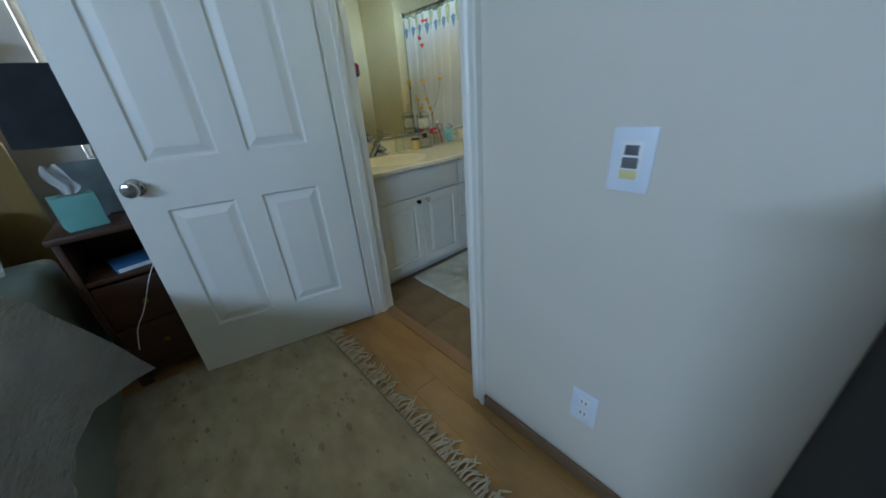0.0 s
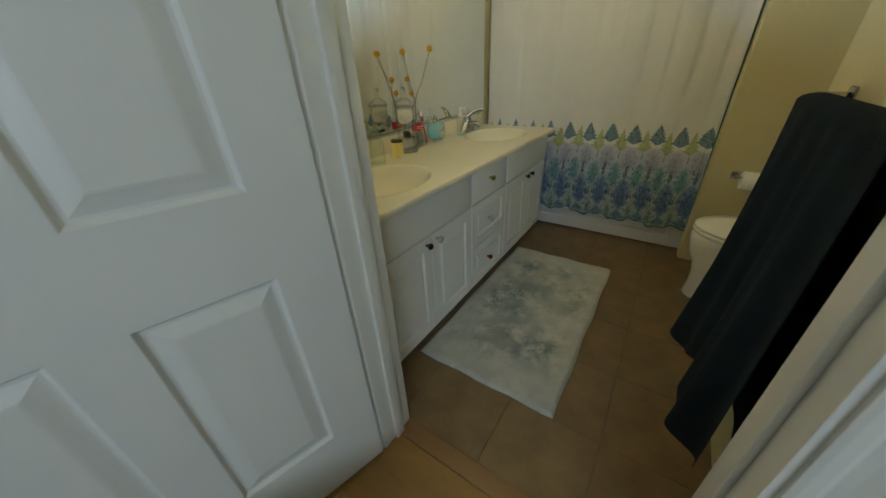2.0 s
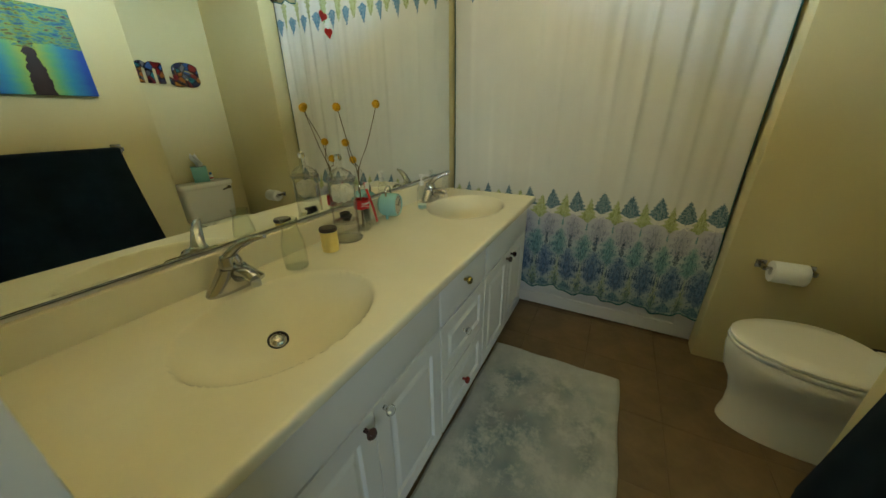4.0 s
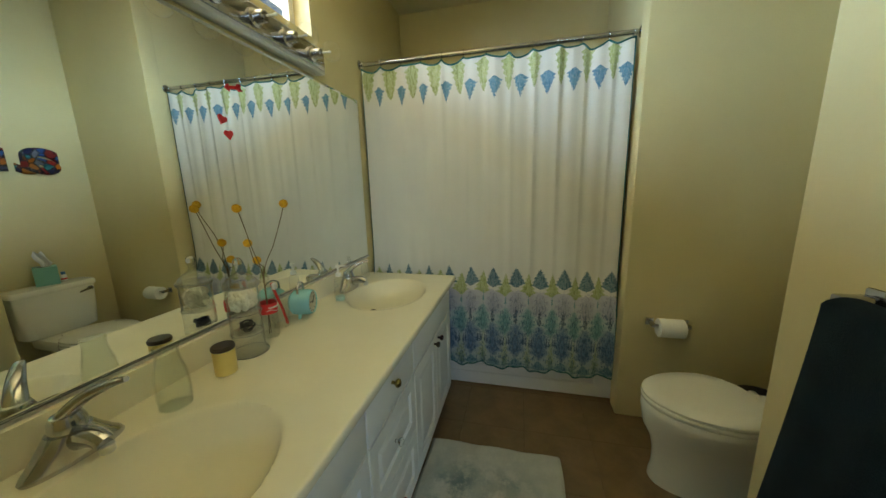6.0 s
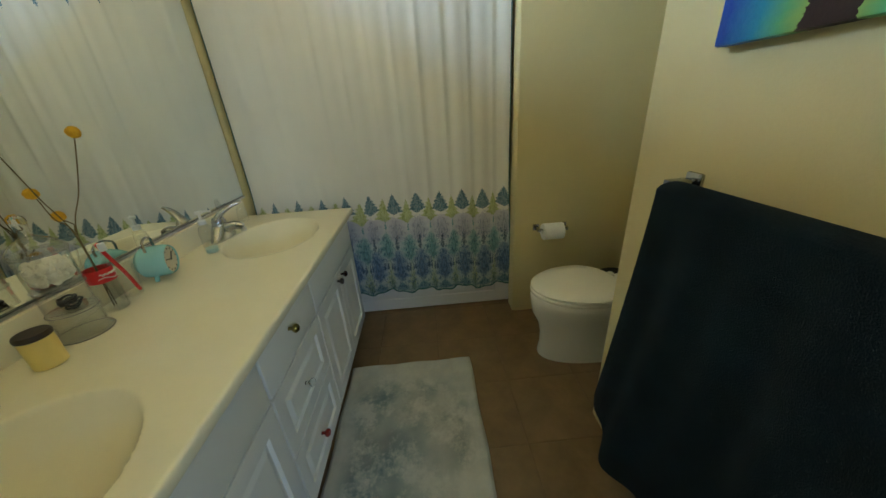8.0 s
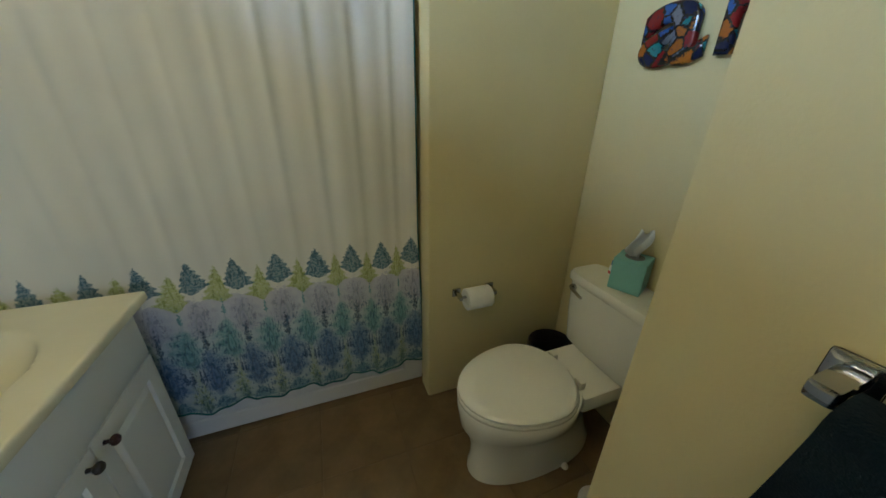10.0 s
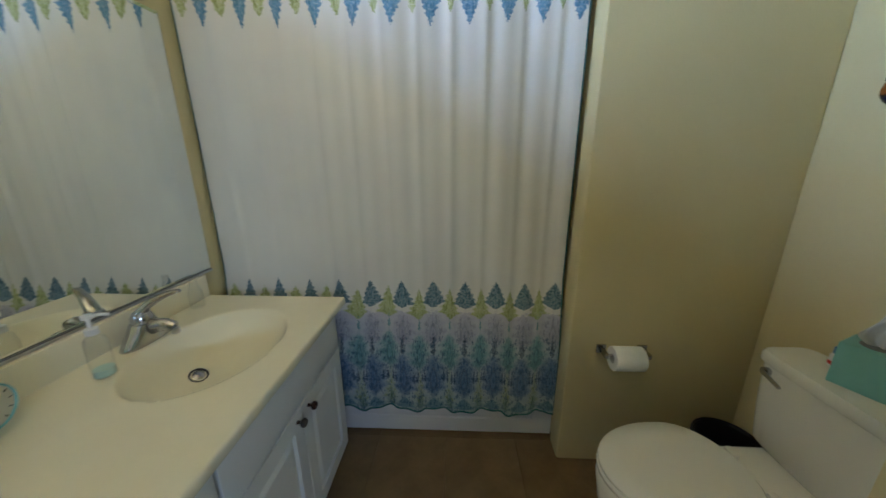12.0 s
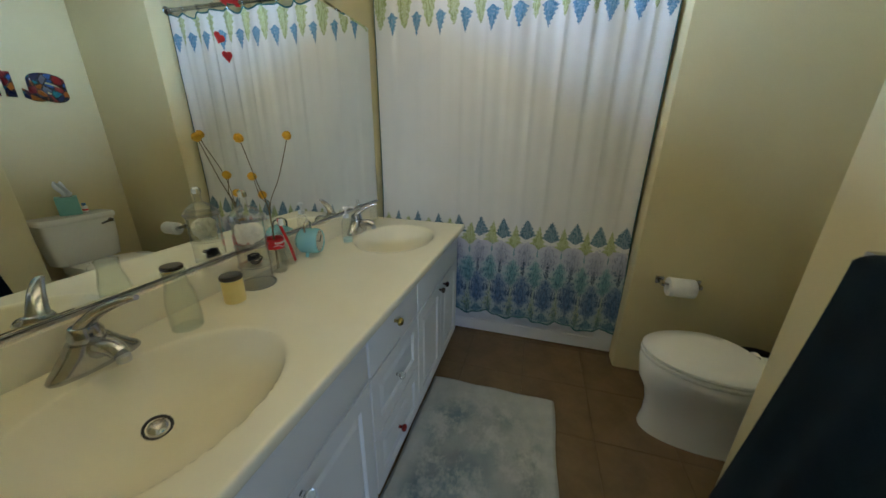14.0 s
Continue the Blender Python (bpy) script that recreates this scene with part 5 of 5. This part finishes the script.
# the slab is built facing -y and turned, so its x runs from the free edge to the hinge
leaf = panelled("leaf", DW, DH, 0.035, [(DW - b, DW - a, z0, z1) for a, b, z0, z1 in panels], door_white, door, True, 0.010, 0.026)
leaf.matrix_local = pose(DW, 0, 0, 0, 0, 180)
kn = part("handle", lathe(((0.032, 0.0), (0.032, 0.004), (0.026, 0.009), (0.012, 0.012), (0.011, 0.030), (0.020, 0.036), (0.027, 0.046), (0.028, 0.056), (0.024, 0.064), (0.012, 0.067), (0.0, 0.067)), 30), chrome, door, "chrome round door knob", True)
kn.matrix_local = pose(DW - 0.058, 0.0, 0.880, -90)
for z in (0.2, 1.0, 1.8):
    part("hinge", tube(((0.005, -0.006, z), (0.005, -0.006, z + 0.09)), 0.005, 10), trim_white, door, smooth=True)


def wall_plate(name, y, z, label, cat):
    return thing(name, (0.7795, y, z), label, cat, rz=-90)


sw = wall_plate("light_switch", 0.191, 0.984, "white wall plate with a dark slide and an almond button", "light switch")
boxed("plate", (-0.038, 0.038, -0.006, 0.0, -0.060, 0.060), plate_white, sw, 0.003)
boxed("frame", (-0.019, 0.019, -0.0075, -0.0062, -0.036, 0.036), white_print, sw, 0.001)
boxed("indicator", (-0.012, 0.012, -0.0088, -0.0077, 0.010, 0.028), grey_plastic, sw, 0.001)
boxed("slide", (-0.014, 0.014, -0.0115, -0.0077, -0.014, 0.006), grey_plastic, sw, 0.002)
boxed("button", (-0.015, 0.015, -0.0105, -0.0077, -0.034, -0.018), almond_plastic, sw, 0.002)
ol = wall_plate("outlet", 0.198, 0.300, "white duplex wall outlet", "outlet")
boxed("plate", (-0.036, 0.036, -0.005, 0.0, -0.058, 0.058), plate_white, ol, 0.003)
for z in (-0.021, 0.021):
    so = boxed("socket", (-0.016, 0.016, -0.0065, -0.0052, z - 0.014, z + 0.014), white_print, ol, 0.001)
    for x in (-0.006, 0.006):
        boxed("slot", (x - 0.0012, x + 0.0012, -0.0070, -0.0066, z - 0.005, z + 0.006), black_plastic, so)

ch = thing("dresser", (0.43, -1.25, 0), "black painted dresser against the bedroom wall", "dresser")
boxed("carcass", (0.02, 0.34, 0, 1.085, 0.06, 0.98), black_paint, ch, 0.004)
boxed("top", (0.0, 0.343, -0.01, 1.097, 0.982, 1.005), black_paint, ch, 0.005)
boxed("plinth", (0.03, 0.34, 0.01, 1.075, 0.0, 0.06), black_paint, ch)
for i in range(3):
    d = boxed("drawer", (0.0, 0.018, 0.03, 1.055, 0.09 + i * 0.295, 0.37 + i * 0.295), black_paint, ch, 0.004)
    for y in (0.3, 0.78):
        hd = part("handle", lathe(((0.006, 0.0), (0.006, 0.012), (0.014, 0.018), (0.014, 0.024), (0.0, 0.027)), 16), brushed, d, smooth=True)
        hd.matrix_local = pose(0.0, y, 0.23 + i * 0.295, 0, -90, 0)


def rug_form(a, b):
    x, y = -2.1 + 2.605 * a, -1.9 + 3.62 * b
    e = min((1 - a) * 2.605, b * 3.62, (1 - b) * 3.62)
    return (x + 0.004 * math.sin(y * 9), y, 0.001 + 0.009 * min(1.0, e / 0.01) + 0.0015 * noise.noise((x * 6, y * 6, 1)))


rug = thing("area_rug", (0, 0, 0), "beige wool rug with brown flecks and a knotted fringe", "rug")
part("woven_field", sheet(rug_form, 90, 120), rug_wool, rug, smooth=True)
bm = bmesh.new()
rng = random.Random(11)
for i in range(330):
    y = -1.88 + 3.58 * i / 330 + rng.uniform(-0.004, 0.004)
    L = rng.uniform(0.045, 0.100)
    s1, s2 = rng.uniform(-0.022, 0.022), rng.uniform(-0.035, 0.035)
    tube([(0.502, y, 0.010), (0.502 + L * 0.35, y + s1 * 0.5, 0.009 + rng.uniform(0, 0.008)), (0.502 + L * 0.7, y + s1, 0.005 + rng.uniform(0, 0.006)), (0.502 + L, y + s1 + s2, 0.003)], (0.0042, 0.0038, 0.0046, 0.0022), 6, bm)
tagged(part("fringe", bm, surface("fringe_cotton", (0.42, 0.36, 0.26), (0.60, 0.54, 0.42), 0.95, 20.0, 300.0, 0.5), rug, "cream knotted fringe", True), kind="stuff")

ns = thing("nightstand", (-0.262, 1.74, 0), "dark stained wooden nightstand with an open shelf and drawers", "nightstand")
NSW, NSD, NSH = 0.52, 0.42, 0.745
boxed("top", (-0.012, NSW + 0.012, -0.012, NSD, NSH - 0.026, NSH), dark_wood, ns, 0.006)
for x in (0.0, NSW - 0.022):
    boxed("side", (x, x + 0.022, 0.0, NSD - 0.004, 0.05, NSH - 0.027), dark_wood, ns, 0.002)
boxed("back", (0.023, NSW - 0.023, NSD - 0.018, NSD - 0.006, 0.06, NSH - 0.028), dark_wood, ns)
boxed("shelf", (0.023, NSW - 0.023, 0.002, NSD - 0.019, 0.525, 0.545), dark_wood, ns, 0.002)
boxed("bottom_rail", (0.023, NSW - 0.023, 0.0, 0.02, 0.055, 0.10), dark_wood, ns, 0.003)
for x in (0.0, NSW - 0.05):
    boxed("foot", (x, x + 0.05, -0.004, 0.05, 0.0, 0.05), dark_wood, ns, 0.006)
for i in range(2):
    d = boxed("drawer", (0.026, NSW - 0.026, -0.008, 0.014, 0.105 + i * 0.21, 0.305 + i * 0.21), dark_wood, ns, 0.005)
    for x in (0.16, 0.36):
        hd = part("handle", lathe(((0.007, 0.0), (0.006, 0.010), (0.014, 0.016), (0.013, 0.022), (0.0, 0.025)), 16), brass, d, smooth=True)
        hd.matrix_local = pose(x, -0.008, 0.205 + i * 0.21, 90)
bk = thing("book", (-0.05, 1.86, 0.5455), "blue covered book lying on the nightstand shelf", "book", rz=12)
boxed("cover", (-0.11, 0.11, -0.09, 0.09, 0.0, 0.022), book_blue, bk, 0.002)
boxed("pages", (-0.106, 0.112, -0.0915, 0.086, 0.003, 0.019), tissue_white, bk)
tissue_box((-0.160, 1.845, NSH + 0.0005), (0.118, 0.128), 14, "teal cube tissue box on the nightstand")
pn = tagged(part("note_card", sheet(lambda a, b: (-0.165 + 0.135 * a, 1.955 + 0.02 * a + 0.01 * math.sin(3 * a), NSH + 0.001 + 0.235 * b), 8, 8, 0.002), card_grey, smooth=True), "pale paper card standing behind the tissue box", "card")
lp = thing("table_lamp", (-0.045, 2.03, NSH), "table lamp with charcoal drum shade and chrome stem", "lamp")
part("base", lathe(((0.075, 0.0), (0.075, 0.008), (0.030, 0.014), (0.012, 0.022)), 30), chrome, lp, smooth=True)
part("stem", tube(((0, 0, 0.02), (0, 0, 0.36)), 0.010, 14), chrome, lp, smooth=True)
part("shade", lathe(((0.215, 0.300), (0.205, 0.570), (0.202, 0.570), (0.212, 0.300)), 44, cap=(False, False)), shade_black, lp, "charcoal drum shade", True)
cord = tagged(part("charging_cable", tube(bowed(((-0.02, 1.74, 0.560), (-0.06, 1.712, 0.50), (-0.12, 1.706, 0.38), (-0.17, 1.71, 0.30), (-0.20, 1.72, 0.20)), 8), 0.0022, 7), white_print, smooth=True), "thin white charging cable hanging from the nightstand", "cable")

bed = thing("bed", (0, 0, 0), "unmade bed with pale quilt and sage sheet hanging to the floor", "bed")
bed.scale = (1, 1, 0.87)
boxed("base", (-1.95, -0.44, 0.02, 2.20, 0.12, 0.34), dark_wood, bed, 0.01)
for x in (-1.90, -0.50):
    for y in (0.06, 2.14):
        boxed("leg", (x, x + 0.05, y, y + 0.05, 0.0, 0.12), dark_wood, bed, 0.004)
boxed("mattress", (-1.95, -0.36, 0.02, 2.20, 0.345, 0.665), linen, bed, 0.05, seg=4)


def drape(a, b):
    """The sheet: across the top and down the side, with loose folds."""
    y = -0.02 + 2.10 * b
    s_ = 2.02 * a
    w = 0.006 * math.sin(y * 12) + 0.004 * math.sin(y * 31 + 1)
    if s_ < 1.42:
        return (-1.86 + s_, y, 0.684 + 0.006 * noise.noise((s_ * 4, y * 4, 0)))
    if s_ < 1.54:
        q = (s_ - 1.42) / 0.12 * math.pi / 2
        return (-0.44 + 0.10 * math.sin(q), y, 0.584 + 0.10 * math.cos(q))
    t = (s_ - 1.54) / 0.48
    return (-0.34 + (w + 0.01) * t - 0.075 * t * max(0.0, 1.0 - y / 1.5), y, 0.584 - 0.56 * t)


part("sheet", sheet(drape, 90, 110, 0.004), sage, bed, "sage green sheet hanging down the side", True)


def quilt_form(a, b):
    y = -0.03 + 1.62 * b - 0.28 * (1 - a) * b
    s_ = 1.74 * a
    w = 0.004 * math.sin(y * 13 + 2) + 0.003 * math.sin(y * 29)
    lift = 0.050 * abs(noise.noise((s_ * 5.0 + y * 2.0, y * 2.4, 5))) + 0.036 * abs(noise.noise((s_ * 12.0 - y * 5.0, y * 6.0, 2))) + 0.03 * max(0.0, b - 0.9) * 10
    if s_ < 1.42:
        return (-1.84 + s_, y, 0.720 + lift)
    if s_ < 1.54:
        q = (s_ - 1.42) / 0.12 * math.pi / 2
        return (-0.42 + 0.10 * math.sin(q), y, 0.620 + lift * math.cos(q) + 0.10 * math.cos(q))
    t = (s_ - 1.54) / 0.20
    return (-0.315 + w * t + 0.13 * t * max(0.0, b - 0.72) * 3.6 + 0.4 * lift * min(1.0, 3 * t), y, 0.620 - (0.26 + 0.02 * math.sin(y * 7) + 0.20 * max(0.0, b - 0.80) * 5) * t)


part("quilt", sheet(quilt_form, 90, 90, 0.016), quilt_white, bed, "pale quilted cover turned back", True)
hb = thing("headboard", (-2.0, 2.235, 0), "knotty pine plank headboard", "headboard")
for i in range(9):
    boxed("plank", (i * 0.187, i * 0.187 + 0.185, 0.0, 0.03, 0.05, 1.42), pine, hb, 0.004)
boxed("cap_rail", (-0.02, 1.70, -0.015, 0.045, 1.421, 1.475), pine, hb, 0.008)


def pillow_form(cx, cy, cz, w, d, h, turn, label):
    bm = bmesh.new()
    bmesh.ops.create_cube(bm, size=2.0)
    bmesh.ops.subdivide_edges(bm, edges=bm.edges[:], cuts=9, use_grid_fill=True)
    for v in bm.verts:
        x, y, z = v.co
        k = max(0.0, (1 - abs(x) ** 3.5) * (1 - abs(y) ** 3.5)) ** 0.55
        v.co = Vector((x * w / 2 * (1 - 0.06 * (1 - abs(y))), y * d / 2 * (1 - 0.05 * (1 - abs(x))), z * h / 2 * (0.10 + 0.90 * k) + 0.008 * noise.noise((x * 2, y * 2, z))))
    ob = tagged(part("pillow", bm, linen, smooth=True), label, "pillow", "bed pillows")
    ob.matrix_world = pose(cx, cy, cz, 18, 0, turn)
    return ob


pillow_form(-0.72, 1.93, 0.73, 0.62, 0.44, 0.17, 4, "cream linen pillow at the head of the bed")
pillow_form(-1.48, 1.93, 0.73, 0.62, 0.44, 0.17, -3, "cream linen pillow at the head of the bed")


# ---- floor pieces ----
def slab_mesh(name, w, d, h, bevel, material):
    bm = bmesh.new()
    loops = [[(-w / 2, -d / 2, -h), (w / 2, -d / 2, -h), (w / 2, d / 2, -h), (-w / 2, d / 2, -h)], [(-w / 2, -d / 2, -bevel), (w / 2, -d / 2, -bevel), (w / 2, d / 2, -bevel), (-w / 2, d / 2, -bevel)],
             [(-w / 2 + bevel, -d / 2 + bevel, 0), (w / 2 - bevel, -d / 2 + bevel, 0), (w / 2 - bevel, d / 2 - bevel, 0), (-w / 2 + bevel, d / 2 - bevel, 0)]]
    rings(bm, loops, cap=(False, True))
    me = bpy.data.meshes.new(name)
    bmesh.ops.recalc_face_normals(bm, faces=bm.faces[:])
    bm.to_mesh(me)
    bm.free()
    me.materials.append(material)
    return me


def lay(name, me, x, y, z, parent, turn=0.0):
    ob = new(name, me)
    ob.parent = parent
    ob.matrix_local = pose(x, y, z, 0, 0, turn)
    return ob


rng = random.Random(3)
TS = 0.327
cache = {}
for i in range(7):
    for j in range(7):
        x0, x1 = 0.862 + i * TS, min(0.862 + (i + 1) * TS, 2.865)
        y0, y1 = max(-0.196 + j * TS, -0.12), min(-0.196 + (j + 1) * TS, 2.10)
        if x1 - x0 < 0.02 or y1 - y0 < 0.02:
            continue
        key = (round(x1 - x0, 3), round(y1 - y0, 3))
        if key not in cache:
            cache[key] = slab_mesh("tile", key[0] - 0.004, key[1] - 0.004, 0.006, 0.0015, tile_brown)
        lay("tile", cache[key], (x0 + x1) / 2, (y0 + y1) / 2, rng.uniform(-0.0006, 0.0004), floor_bath)
PW = 0.118
pm = {}
for i in range(12):
    cuts = [-1.3] + [c for c in (-1.3 + 0.90 * j + (0.31 * i) % 0.9 for j in range(5)) if -1.2 < c < 2.35] + [2.445]
    for y0, y1 in zip(cuts, cuts[1:]):
        key = round(y1 - y0, 3)
        if key not in pm:
            pm[key] = slab_mesh("plank", PW - 0.0006, key - 0.0006, 0.006, 0.0005, plank_wood)
        lay("plank", pm[key], 0.842 - PW * (i + 0.5), (y0 + y1) / 2, 0.0, floor_bed)
